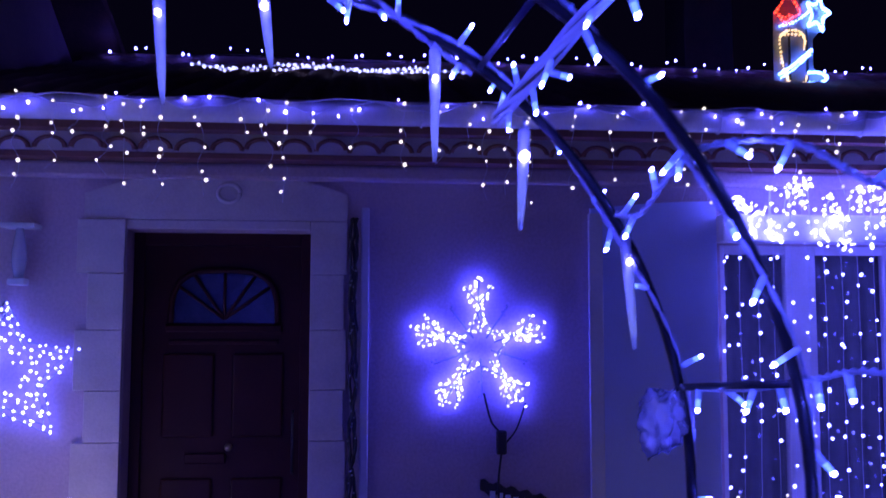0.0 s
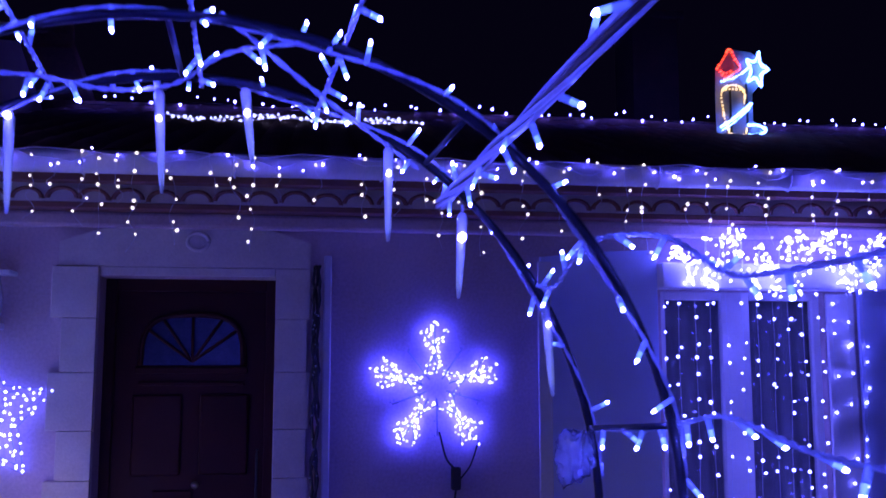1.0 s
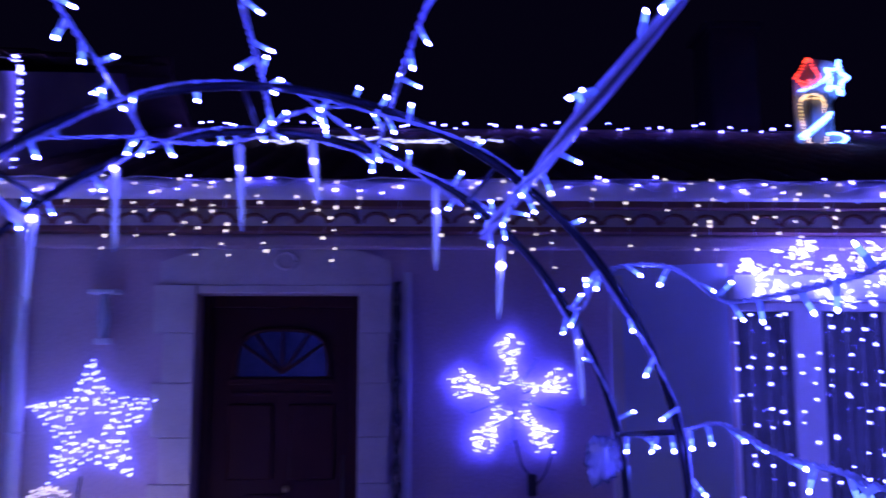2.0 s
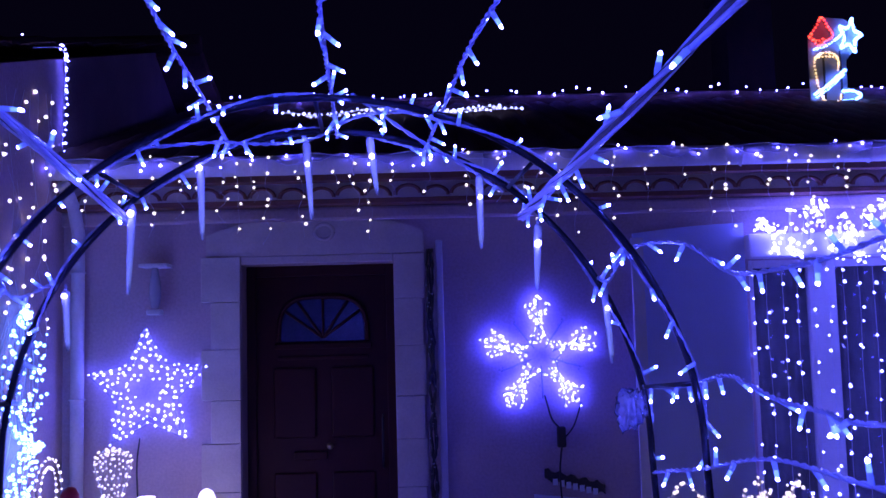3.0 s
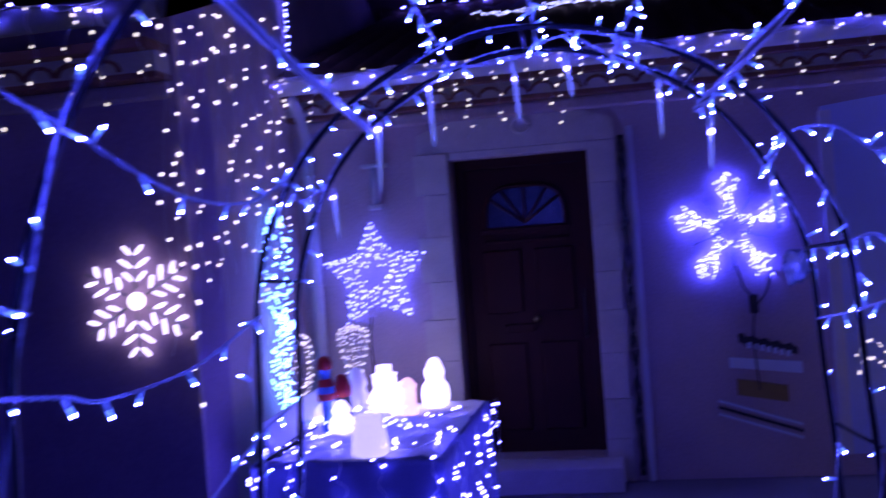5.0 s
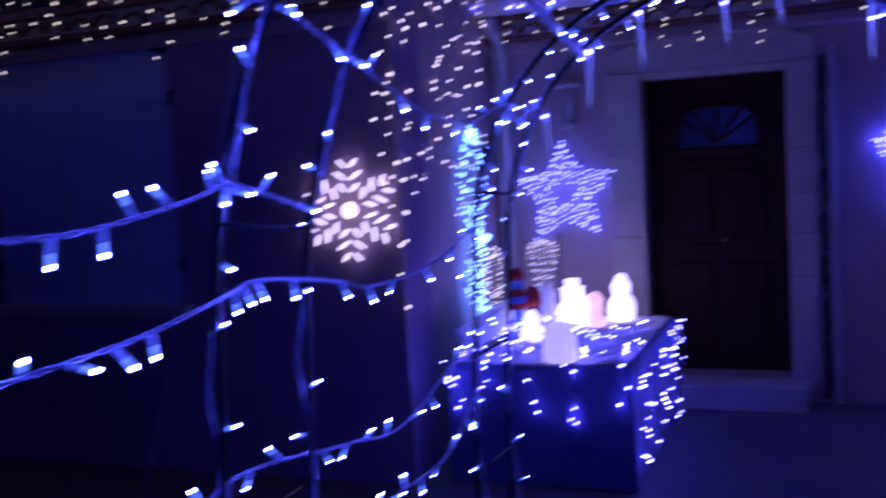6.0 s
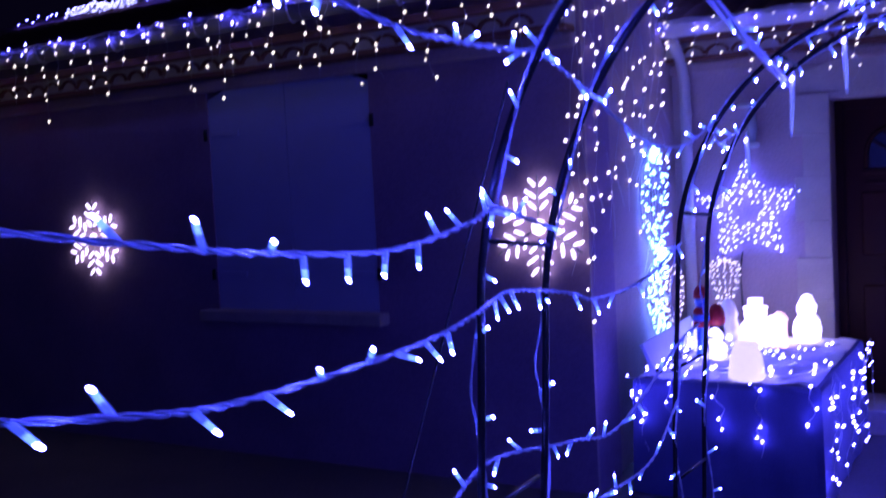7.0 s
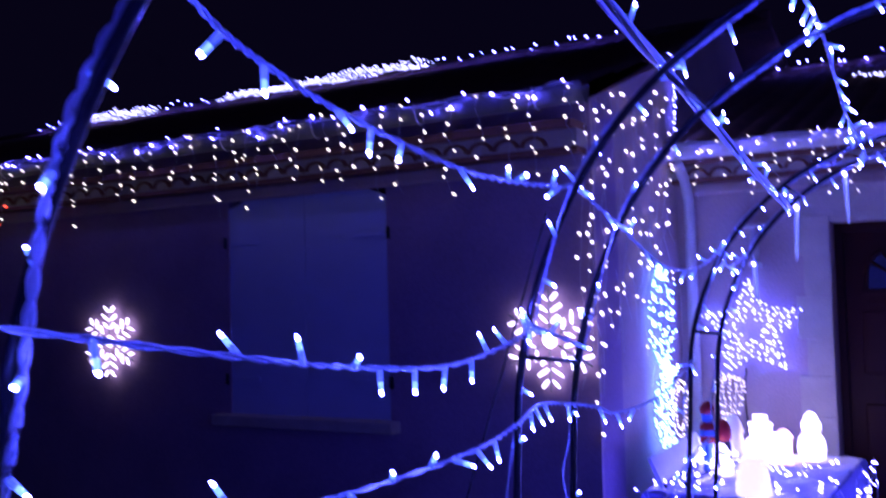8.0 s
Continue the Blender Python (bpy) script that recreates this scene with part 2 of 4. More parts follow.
# ---- main house: facade wall with door and window openings ----
F = 4.8
DX0, DX1, DZ0, DZ1 = -1.708, -0.73, 0.18, 2.33
WX0, WX1, WZ0, WZ1 = 1.57, 2.62, 0.2, 2.28
bm = bmesh.new()
T = 0.4
box(bm, -3.1, DX0, F, F + T, 0, 2.95)
box(bm, DX0, DX1, F, F + T, DZ1, 2.95)
box(bm, DX0, DX1, F, F + T, 0, DZ0)
box(bm, DX1, WX0, F, F + T, 0, 2.95)
box(bm, WX0, WX1, F, F + T, WZ1, 2.95)
box(bm, WX0, WX1, F, F + T, 0, WZ0)
box(bm, WX1, 9.0, F, F + T, 0, 2.95)
wall_main = tagged(part("wall_main", bm, PLASTER), "rough plastered house front washed in blue light", "wall", kind="structure")

# room box behind the glass; its near-black colour stands in for unlit shade
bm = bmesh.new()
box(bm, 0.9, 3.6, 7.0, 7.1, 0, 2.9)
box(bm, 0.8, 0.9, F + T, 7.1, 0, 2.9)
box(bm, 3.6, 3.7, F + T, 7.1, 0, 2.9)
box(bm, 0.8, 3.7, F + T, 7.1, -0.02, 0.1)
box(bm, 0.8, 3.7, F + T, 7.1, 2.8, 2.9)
tagged(part("wall_room", bm, ROOM), "room box behind the window with its unlit shade painted in", "room", kind="structure")


# ---- eaves: gutter, tile cornice, roof ----
def tile_mesh(width):
    """A half-round roof tile seen from its end, its arch up."""
    n, v, f = 10, [], []
    for y in (0.0, 0.16):
        for rr in (1.0, 0.74):
            for i in range(n + 1):
                a = math.pi * i / n
                v.append((-math.cos(a) * width / 2 * rr, y, math.sin(a) * 0.068 * rr))
    k = n + 1
    for i in range(n):
        f += [(i, i + 1, k + i + 1, k + i), (2 * k + i + 1, 2 * k + i, 3 * k + i, 3 * k + i + 1), (i + 1, i, 2 * k + i, 2 * k + i + 1), (k + i, k + i + 1, 3 * k + i + 1, 3 * k + i)]
    me = bpy.data.meshes.new("cornice_tile")
    me.from_pydata(v, [], f)
    me.shade_smooth()
    me.materials.append(TERRACOTTA)
    return me


TILE = tile_mesh(0.182)


def eave(x0, x1, wall_y, label):
    whole = thing("cornice", label, "cornice", at=((x0 + x1) / 2, wall_y, 2.62), kind="structure")
    part("tile_course", boxed(x0, x1, wall_y - 0.17, wall_y, 2.69, 2.722, 0.004), TERRACOTTA, whole, "flat terracotta course")
    part("mortar_bed", boxed(x0, x1, wall_y - 0.165, wall_y, 2.722, 2.825), MORTAR, whole, "pale mortar between the tiles")
    part("tile_course", boxed(x0, x1, wall_y - 0.26, wall_y, 2.825, 2.875, 0.004), TERRACOTTA, whole, "flat terracotta course")
    part("lower_mould", boxed(x0, x1, wall_y - 0.06, wall_y, 2.6, 2.69, 0.02), PLASTER, whole, "plaster moulding under the tiles")
    n = int((x1 - x0) / 0.182)
    for i in range(n):
        ob = link("cornice_tile", TILE, None, whole)
        ob.location = (x0 + 0.091 + i * 0.182 + rng.uniform(-0.008, 0.008), wall_y - 0.182 + rng.uniform(-0.008, 0.006), 2.735 + rng.uniform(-0.006, 0.006))
        ob.rotation_euler = (0, rng.uniform(-0.06, 0.06), 0)
    return whole


def gutter(x0, x1, y, z, label, material):
    n = 10
    v, f = [], []
    for x in lin(x0, x1, 12):
        for rr in (0.065, 0.06):
            for i in range(n + 1):
                a = math.pi + math.pi * i / n
                v.append((x, y + rr * math.cos(a), z + rr * 1.75 * math.sin(a)))
    k = n + 1
    for s in range(11):
        for i in range(n):
            o, q = s * 2 * k + i, (s + 1) * 2 * k + i
            f += [(o, o + 1, q + 1, q), (o + k + 1, o + k, q + k, q + k + 1)]
        for i in (0, n):
            o, q = s * 2 * k + i, (s + 1) * 2 * k + i
            f.append((o, q, q + k, o + k))
    whole = thing("gutter", label, "gutter", at=((x0 + x1) / 2, y, z))
    raw("trough", v, f, material, whole, smooth=True)
    for x in span(x0 + 0.3, x1, 0.8):
        pts = [(x, y + 0.068 * math.cos(math.pi + math.pi * i / 8), z + 0.068 * 1.75 * math.sin(math.pi + math.pi * i / 8)) for i in range(9)]
        bar("bracket", pts, 0.006, GUTTER, whole, sides=5)
    return whole


def roof(name, x0, x1, y0, z0, y1, z1, label):
    """A slope of canal tiles from the eave to the ridge, with its far slope."""
    whole = thing(name, label, "roof", at=((x0 + x1) / 2, y0, z0), kind="structure")
    per, v, f = 8, [], []
    cols = int((x1 - x0) / 0.2) * per
    rows = 9
    slope = (z1 - z0) / (y1 - y0)
    for r in range(rows + 1):
        for step in (0, 1):
            y = y0 + (y1 - y0) * r / rows
            for c in range(cols + 1):
                z = z0 + slope * (y - y0) + 0.035 * abs(math.sin(math.pi * c / per)) + (0.02 if step == 0 else 0.0) * (1 if r else 0)
                v.append((x0 + (x1 - x0) * c / cols, y, z))
    k = cols + 1
    for r in range(2 * rows + 1):
        for c in range(cols):
            o = r * k + c
            f.append((o, o + 1, o + k + 1, o + k))
    raw("tile_slope", v, f, ROOF, whole, smooth=False)
    back = [(x0, y1, z1), (x1, y1, z1), (x1, 2 * y1 - y0, z0), (x0, 2 * y1 - y0, z0)]
    low = [(a, b, c - 0.1) for a, b, c in back]
    raw("far_slope", back + low, [(0, 1, 2, 3), (7, 6, 5, 4), (0, 4, 5, 1), (1, 5, 6, 2), (2, 6, 7, 3), (3, 7, 4, 0)], ROOF, whole)
    pts = [(x, y1, z1 + 0.02) for x in lin(x0, x1, 40)]
    bar("ridge_cap", pts, 0.09, ROOF, whole, sides=10)
    return whole


eave(-2.9, 9.0, F, "terracotta tile cornice with scalloped ends under the roof edge")
gutter(-2.85, 9.0, F - 0.33, 2.965, "pale half-round gutter hung with lights", GUTTER)
roof("roof_main", -2.9, 9.0, F - 0.38, 2.95, 8.2, 4.15, "dark canal-tile roof of the house")

downpipe = thing("downpipe", "pale round downpipe in the corner of the two walls", "downpipe", at=(-2.73, F - 0.07, 0))
bar("pipe", [(-2.73, F - 0.07, 0.02), (-2.73, F - 0.07, 2.55), (-2.73, F - 0.15, 2.7), (-2.73, F - 0.33, 2.82)], 0.042, GUTTER, downpipe, sides=14)
for z in (0.6, 1.5, 2.3):
    bar("clamp", [(-2.73 + 0.047 * math.cos(a), F - 0.07 + 0.047 * math.sin(a), z) for a in lin(0, 2 * math.pi, 17)], 0.006, GUTTER, downpipe, sides=5)

# ---- side wing: front wall, gable wall, roof ----
WF = 2.59
SX0, SX1, SZ0, SZ1 = -5.57, -4.17, 1.04, 2.68
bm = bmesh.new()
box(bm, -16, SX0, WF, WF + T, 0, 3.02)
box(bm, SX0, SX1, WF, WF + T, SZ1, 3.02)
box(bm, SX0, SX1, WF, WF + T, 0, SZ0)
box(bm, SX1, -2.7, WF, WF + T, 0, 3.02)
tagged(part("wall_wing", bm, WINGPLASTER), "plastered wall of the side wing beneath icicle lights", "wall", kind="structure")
gable = [(2.59, 0), (2.59, 3.02), (7.6, 4.6), (12.6, 3.02), (12.6, 0)]
face = lambda y: -2.7 - 0.068 * (y - 2.59)
v = [(face(y) + 0.003, y - (0.003 if y < 3 else 0), z) for y, z in gable] + [(face(y) - 0.35, y + 0.4 * (y < 3), z) for y, z in gable]
n = len(gable)
tagged(raw("wall_gable", v, [tuple(range(n)), tuple(range(n, 2 * n))[::-1]] + [(i, n + i, n + (i + 1) % n, (i + 1) % n) for i in range(n)], PLASTER), "plastered gable wall of the wing hung with a light curtain", "wall", kind="structure")
eave(-16.0, -2.72, WF, "terracotta tile cornice of the wing")
gutter(-16.0, -2.6, WF - 0.31, 3.05, "dark grey half-round gutter of the wing hung with lights", ZINC)
roof("roof_wing", -16.0, -2.62, WF - 0.34, 3.03, 7.6, 4.66, "dark canal-tile roof of the wing")


# ---- door ----
def door():
    whole = thing("door_1", "dark varnished wooden front door, closed, with fan-shaped glazing", "door", at=((DX0 + DX1) / 2, F + 0.2, DZ0), kind="structure")
    y = F + 0.2
    part("frame", boxed(DX0, DX0 + 0.06, y - 0.03, y + 0.06, DZ0, DZ1, 0.005), WOOD, whole)
    part("frame", boxed(DX1 - 0.06, DX1, y - 0.03, y + 0.06, DZ0, DZ1, 0.005), WOOD, whole)
    part("frame", boxed(DX0 + 0.06, DX1 - 0.06, y - 0.03, y + 0.06, DZ1 - 0.07, DZ1, 0.005), WOOD, whole)
    leaf = part("leaf", boxed(DX0 + 0.06, DX1 - 0.06, y, y + 0.045, DZ0, DZ1 - 0.07), WOOD, whole)
    cx, cz, r = -1.21, 1.83, 0.28
    bow = lambda a, r: (cx + r * math.copysign(abs(math.cos(a)) ** 0.6, math.cos(a)), cz + r * abs(math.sin(a)) ** 0.6)
    pts = [bow(a, r) for a in lin(0, math.pi, 24)]
    part("fan_glass", prism(pts, y - 0.006, y - 0.001), FROST, leaf, "dim frosted fan-shaped glass")
    for a in (35, 65, 90, 115, 145):
        a = radians(a)
        bar("glazing_bar", [(cx, y - 0.012, cz + 0.02), (bow(a, r)[0], y - 0.012, bow(a, r)[1])], 0.009, WOOD, leaf, sides=6)
    bar("glazing_bar", [(bow(a, r + 0.012)[0], y - 0.01, bow(a, r + 0.012)[1]) for a in lin(0, math.pi, 24)], 0.016, WOOD, leaf, sides=8)
    part("moulding", boxed(cx - 0.32, cx + 0.32, y - 0.022, y - 0.0, cz - 0.05, cz - 0.012, 0.006), WOOD, leaf)
    part("moulding", boxed(cx - 0.3, cx + 0.3, y - 0.016, y - 0.0, cz - 0.12, cz - 0.095, 0.006), WOOD, leaf)
    for k in (-1, 1):
        part("panel", boxed(cx + k * 0.19 - 0.14, cx + k * 0.19 + 0.14, y - 0.018, y - 0.0, 1.2, 1.66, 0.012), WOOD, leaf)
        part("panel", boxed(cx + k * 0.19 - 0.14, cx + k * 0.19 + 0.14, y - 0.018, y - 0.0, 0.34, 0.98, 0.012), WOOD, leaf)
    part("letter_slot", boxed(cx - 0.2, cx + 0.02, y - 0.028, y - 0.0, 1.06, 1.115, 0.006), WOOD, leaf, "dark letter slot")
    bm = bmesh.new()
    bmesh.ops.create_uvsphere(bm, u_segments=12, v_segments=8, radius=0.022, matrix=Matrix.Translation((cx + 0.04, y - 0.05, 1.15)))
    box(bm, cx + 0.033, cx + 0.047, y - 0.04, y - 0.018, 1.143, 1.157)
    part("knob", bm, BRASS, leaf, "small worn brass knob", smooth=True)
    bar("pull_handle", [(-0.825, y - 0.0, 1.34), (-0.825, y - 0.045, 1.32), (-0.825, y - 0.045, 1.02), (-0.825, y - 0.0, 1.0)], 0.008, BLACK, leaf, "slim upright dark pull handle")


door()
step = tagged(part("door_step", boxed(-1.78, -0.62, F - 0.32, F - 0.002, 0, 0.175, 0.012), STONE), "worn pale stone step before the door", "step", kind="structure")

# stone surround of the door, block by block
surround = thing("door_surround", "pale dressed-stone surround of the front door", "door surround", at=(-1.19, F, 0), kind="structure")
zs = [0.0, 0.3, 0.58, 0.9, 1.2, 1.47, 1.79, 2.09, 2.38]
for i in range(8):
    wide = 0.25 if i % 2 else 0.19
    part("stone", boxed(DX0 - wide, DX0 - 0.002, F - 0.045, F + 0.19, zs[i] + 0.0015, zs[i + 1] - 0.0015, 0.004), STONE, surround)
    wide = 0.2 if i % 2 else 0.185
    part("stone", boxed(DX1 + 0.002, DX1 + wide, F - 0.024, F + 0.19, zs[i] + 0.0015, zs[i + 1] - 0.0015, 0.004), STONE, surround)
part("arched_lintel", prism([(-1.93, 2.384), (-0.53, 2.384)] + [(-0.53 - 1.4 * i / 16, 2.66 - 0.28 * (-0.53 - 1.4 * i / 16 + 1.22) ** 2) for i in range(17)], F - 0.024, F - 0.001), STONE, surround, "shallow arched stone lintel")
part("stone", boxed(DX0, DX1, F - 0.02, F + 0.19, 2.332, 2.382, 0.006), STONE, surround)
bar("carved_ring", [(-1.17 + 0.06 * math.cos(a), F - 0.03, 2.53 + 0.05 * math.sin(a)) for a in lin(0, 2 * math.pi, 20)], 0.012, STONE, surround, "small carved ring over the door", sides=6)

# upright trim beside the door, with a dark garland
part_trim = tagged(part("trim", boxed(-0.455, -0.41, F - 0.035, F - 0.001, 0, 2.46, 0.008), WHITE), "pale upright trim board on the wall", "trim", kind="structure")


def garland():
    whole = thing("meteor_garland", "dark bundled light garland hanging unlit beside the door", "garland", at=(-0.5, F - 0.04, 2.45))
    pick = random.Random(3)
    for k in range(4):
        pts = [(-0.495 + 0.016 * math.sin(z * (9 + k) + k * 2) + pick.uniform(-0.007, 0.007), F - 0.045 + 0.014 * math.cos(z * (8 + k) + k), z) for z in span(0.05, 2.45, 0.05)]
        bar("strand", pts, 0.009, DARKCABLE, whole, sides=5)
    lamps("lit_bulb_chain", [(-0.495 + pick.uniform(-0.028, 0.028), F - 0.06 + pick.uniform(-0.015, 0.01), pick.uniform(0.3, 2.42)) for i in range(70)], 0.006, PLASTIC, whole, "tiny unlit bulbs")


garland()


# ---- window with shutter, pelmet and light curtain ----
def window():
    whole = thing("window_1", "tall white-framed glazed window behind a light curtain", "window", at=((WX0 + WX1) / 2, F, WZ0), kind="structure")
    y = F + 0.06
    for a, b in ((WX0, WX0 + 0.05), (1.98, 2.16), (WX1 - 0.05, WX1)):
        part("stile", boxed(a, b, y, y + 0.06, WZ0, WZ1, 0.006), WHITE, whole)
    for a, b in ((WX0 + 0.05, 1.98), (2.16, WX1 - 0.05)):
        part("rail", boxed(a, b, y, y + 0.055, WZ0, WZ0 + 0.09, 0.006), WHITE, whole)
        part("rail", boxed(a, b, y, y + 0.055, WZ1 - 0.05, WZ1, 0.006), WHITE, whole)
        pane = part("pane", boxed(a, b, y + 0.025, y + 0.031, WZ0 + 0.09, WZ1 - 0.05), GLASS, whole)
        pane.visible_shadow = False
    part("jamb_board", boxed(WX1 + 0.002, 2.8, F - 0.03, F - 0.001, 0.1, 2.27, 0.008), WHITE, whole, "pale upright board")


window()


# net sheet added behind the panes to catch blue light and lift their black
def added_net(x0, x1):
    v, f = [], []
    n = 60
    for z in (0.3, 2.24):
        for i in range(n + 1):
            v.append((x0 + (x1 - x0) * i / n, F + 0.16 + 0.014 * math.sin(i * 0.95), z))
    for i in range(n):
        f.append((i, i + 1, n + 2 + i, n + 1 + i))
    whole = thing("added_net", "dim net sheet added behind the window panes to catch blue light", "curtain", at=((x0 + x1) / 2, F + 0.16, 2.24))
    raw("net", v, f, NET, whole, smooth=True)
    bar("rod", [(x0, F + 0.16, 2.245), (x1, F + 0.16, 2.245)], 0.008, BRASS, whole, sides=8)


NET = surface("grey_net", (0.3, 0.3, 0.33), (0.14, 0.14, 0.16), 0.95, scale=9, fine=120, bump=0.4, mix=0.6)
added_net(WX0 + 0.02, WX1 - 0.02)


def shutter(x0, x1, y, z0, z1, label, arch=0.0):
    whole = thing("shutter", label, "shutter", at=((x0 + x1) / 2, y, z0))
    n = 12
    top = [(x0 + (x1 - x0) * i / n, z1 + arch * (1 - (2 * i / n - 1) ** 2)) for i in range(n + 1)]
    if arch < 0:
        top = [(x0 + (x1 - x0) * i / n, z1 + abs(arch) * math.sin(math.pi / 2 * i / n)) for i in range(n + 1)]
    part("leaf", prism([(x0, z0), (x1, z0)] + top[::-1], y, y + 0.03), SHUTTER, whole)
    for z in (z0 + 0.22, z1 - 0.25):
        part("hinge", boxed(x0 + 0.02, x0 + 0.3, y - 0.008, y - 0.001, z - 0.02, z + 0.02, 0.003), SHUTTER, whole, "iron strap hinge")
    return whole


shutter(0.82, 1.54, F - 0.036, 0.15, 2.47, "pale painted wooden shutter folded open against the wall", -0.05)
part("shutter_stile", boxed(0.8, 0.88, F - 0.062, F - 0.037, 0.15, 2.44, 0.006), WHITE, bpy.data.objects["shutter"], "pale upright edge board")
shutter(2.83, 3.55, F - 0.036, 0.15, 2.47, "pale painted wooden shutter folded open against the wall", -0.05)


def pelmet():
    whole = thing("window_head", "pale boxed window head heaped with a tangle of white lights", "pelmet", at=(2.2, F, 2.28))
    part("board", boxed(1.54, 2.98, F - 0.13, F - 0.002, 2.285, 2.44, 0.01), WHITE, whole)
    pick = random.Random(5)
    knots = [(1.58 + 1.4 * i / 60, F - 0.16 + pick.uniform(-0.05, 0.03), 2.42 + pick.uniform(-0.15, 0.2) * min(1, i / 12 + 0.35)) for i in range(61)]
    bar("tangled_cable", curve(knots, 260), 0.003, CABLE, whole, sides=4)
    lamps("bulb_chain", [(x + pick.uniform(-0.03, 0.03), y - 0.01, z + pick.uniform(-0.03, 0.03)) for x, y, z in curve(knots, 440)], 0.0092, LED_COOL, whole, "small cool-white bulbs")


pelmet()


def curtain(name, label, strands, material, r, sag, seed, spacing, keep=1.0, cable=CABLE):
    """Hanging strands with beads; strands: list of (x, y, z, drop). keep: the share of beads that are lit."""
    pick = random.Random(seed)
    whole = thing(name, label, "string lights", at=strands[0][:3])
    one = bead(r, material)
    for x, y, z, d in strands:
        pts = [(x + pick.uniform(-sag, sag) * (i > 0), y + pick.uniform(-sag, sag) * 0.5, z - d * i / 6) for i in range(7)]
        line = curve(pts, 24)
        strand = bar("strand", line, 0.0014, cable, whole, sides=4)
        k = max(1, int(d / spacing))
        for i in range(k):
            if pick.random() < keep:
                ob = link("bulb", one, None, strand)
                ob.scale = [pick.uniform(0.7, 1.2)] * 3
                ob.location = line[min(24, int((i + pick.uniform(0.1, 1.0)) / k * 24))] + Vector((pick.uniform(-0.02, 0.02), -r * 0.8, pick.uniform(-0.02, 0.02)))
    return whole


curtain("curtain_lights", "net of small blue-white bulbs hung over the window", [(1.57 + 0.098 * i, F - 0.05, 2.28, 2.0) for i in range(14)], LED_COOL, 0.0098, 0.008, 11, 0.118, 0.85)


# ---- hanging icicle strings along both eaves ----
def icicle_row(x0, x1, y, z, label, seed, longest=0.54):
    pick = random.Random(seed)
    strands = []
    x = x0
    while x < x1:
        strands.append((x, y, z, pick.uniform(0.2, longest)))
        x += pick.uniform(0.07, 0.26)
    whole = curtain("icicle_lights", label, strands, LED_WARM, 0.0102, 0.03, seed, 0.085)
    v, f = tube([(a, y - 0.004 + 0.01 * math.sin(a * 23), z + 0.012 * math.sin(a * 9)) for a in span(x0, x1, 0.04)], 0.004, 5)
    raw("main_cable", v, f, CABLE, whole)
    return whole


icicle_row(-2.75, 6.0, F - 0.415, 2.955, "warm-white icicle lights hanging along the gutter", 21)
icicle_row(-11.0, -2.65, WF - 0.395, 3.04, "warm-white icicle lights hanging along the wing's gutter", 22, 0.6)


def gutter_string(x0, x1, y, z, label, seed, spacing=0.15):
    pick = random.Random(seed)
    whole = thing("gutter_string", label, "string lights", at=(x0, y, z))
    pts = [(x, y + 0.02 * math.sin(x * 7), z + 0.025 * math.sin(x * 11) + 0.01 * math.sin(x * 29)) for x in span(x0, x1, 0.05)]
    bar("cable", pts, 0.004, CABLE, whole, sides=5)
    n = int((x1 - x0) / spacing)
    lamps("bulb_chain", [(x0 + (x1 - x0) * (i + pick.uniform(0, 1)) / n, y - 0.015 + pick.uniform(-0.02, 0.01), z + pick.uniform(-0.06, 0.045)) for i in range(n)], 0.0092, LED_GUTTER, whole, "small blue bulbs")


gutter_string(-2.8, 6.0, F - 0.405, 2.93, "blue light string wound along the gutter", 31)
gutter_string(-11.0, -2.6, WF - 0.385, 3.03, "blue light string wound along the wing's gutter", 32)


# ---- strings and rope light on the roofs ----
def roof_string(x0, x1, y, z, seed, spacing, material, label):
    pick = random.Random(seed)
    whole = thing("roof_string", label, "string lights", at=(x0, y, z))
    bar("cable", [(x, y + 0.03 * math.sin(x * 5), z + 0.02 * math.sin(x * 3)) for x in span(x0, x1, 0.1)], 0.005, DARKCABLE, whole, sides=5)
    n = int((x1 - x0) / spacing)
    lamps("bulb_chain", [(x0 + (x1 - x0) * (i + pick.uniform(0, 1)) / n, y + pick.uniform(-0.05, 0.02), z + 0.03 + pick.uniform(-0.03, 0.05)) for i in range(n)], 0.012, material, whole)


def rope_light(x0, x1, y, z, rows, seed, label):
    pick = random.Random(seed)
    whole = thing("rope_light", label, "rope light", at=(x0, y, z))
    spots = []
    for k in range(rows):
        a, b = x0 + pick.uniform(0, 0.3) * k, x1 - pick.uniform(0, 0.3) * k
        pts = [(x, y - 0.04 * k + 0.03 * math.sin(x * 4 + k * 2), z + 0.012 * k * math.sin(x * 1.1 + k) + 0.018 * math.sin(x * 6 + k)) for x in span(a, b, 0.06)]
        bar("rope", pts, 0.007, CABLE, whole, "clear rope", sides=6)
        spots += [(x + pick.uniform(-0.01, 0.01), yy - 0.01, zz + pick.uniform(-0.012, 0.012) + 0.03 * (rows - 2) * pick.random() ** 2) for x, yy, zz in curve(pts, int((b - a) / 0.045))]
    lamps("bulb_chain", spots, 0.0135, LED_ROPE, whole, "close-set white bulbs")


roof_string(-2.7, 8.0, 8.1, 4.22, 41, 0.14, LED_GUTTER, "blue light string along the roof ridge")
rope_light(-1.75, 0.4, 7.0, 3.83, 2, 42, "bright white rope light lying on the roof")
roof_string(-14.0, -4.2, 7.45, 4.72, 43, 0.15, LED_GUTTER, "blue light string along the wing's ridge")
rope_light(-12.6, -11.0, 7.2, 4.64, 5, 44, "bright white rope light on the wing's roof")
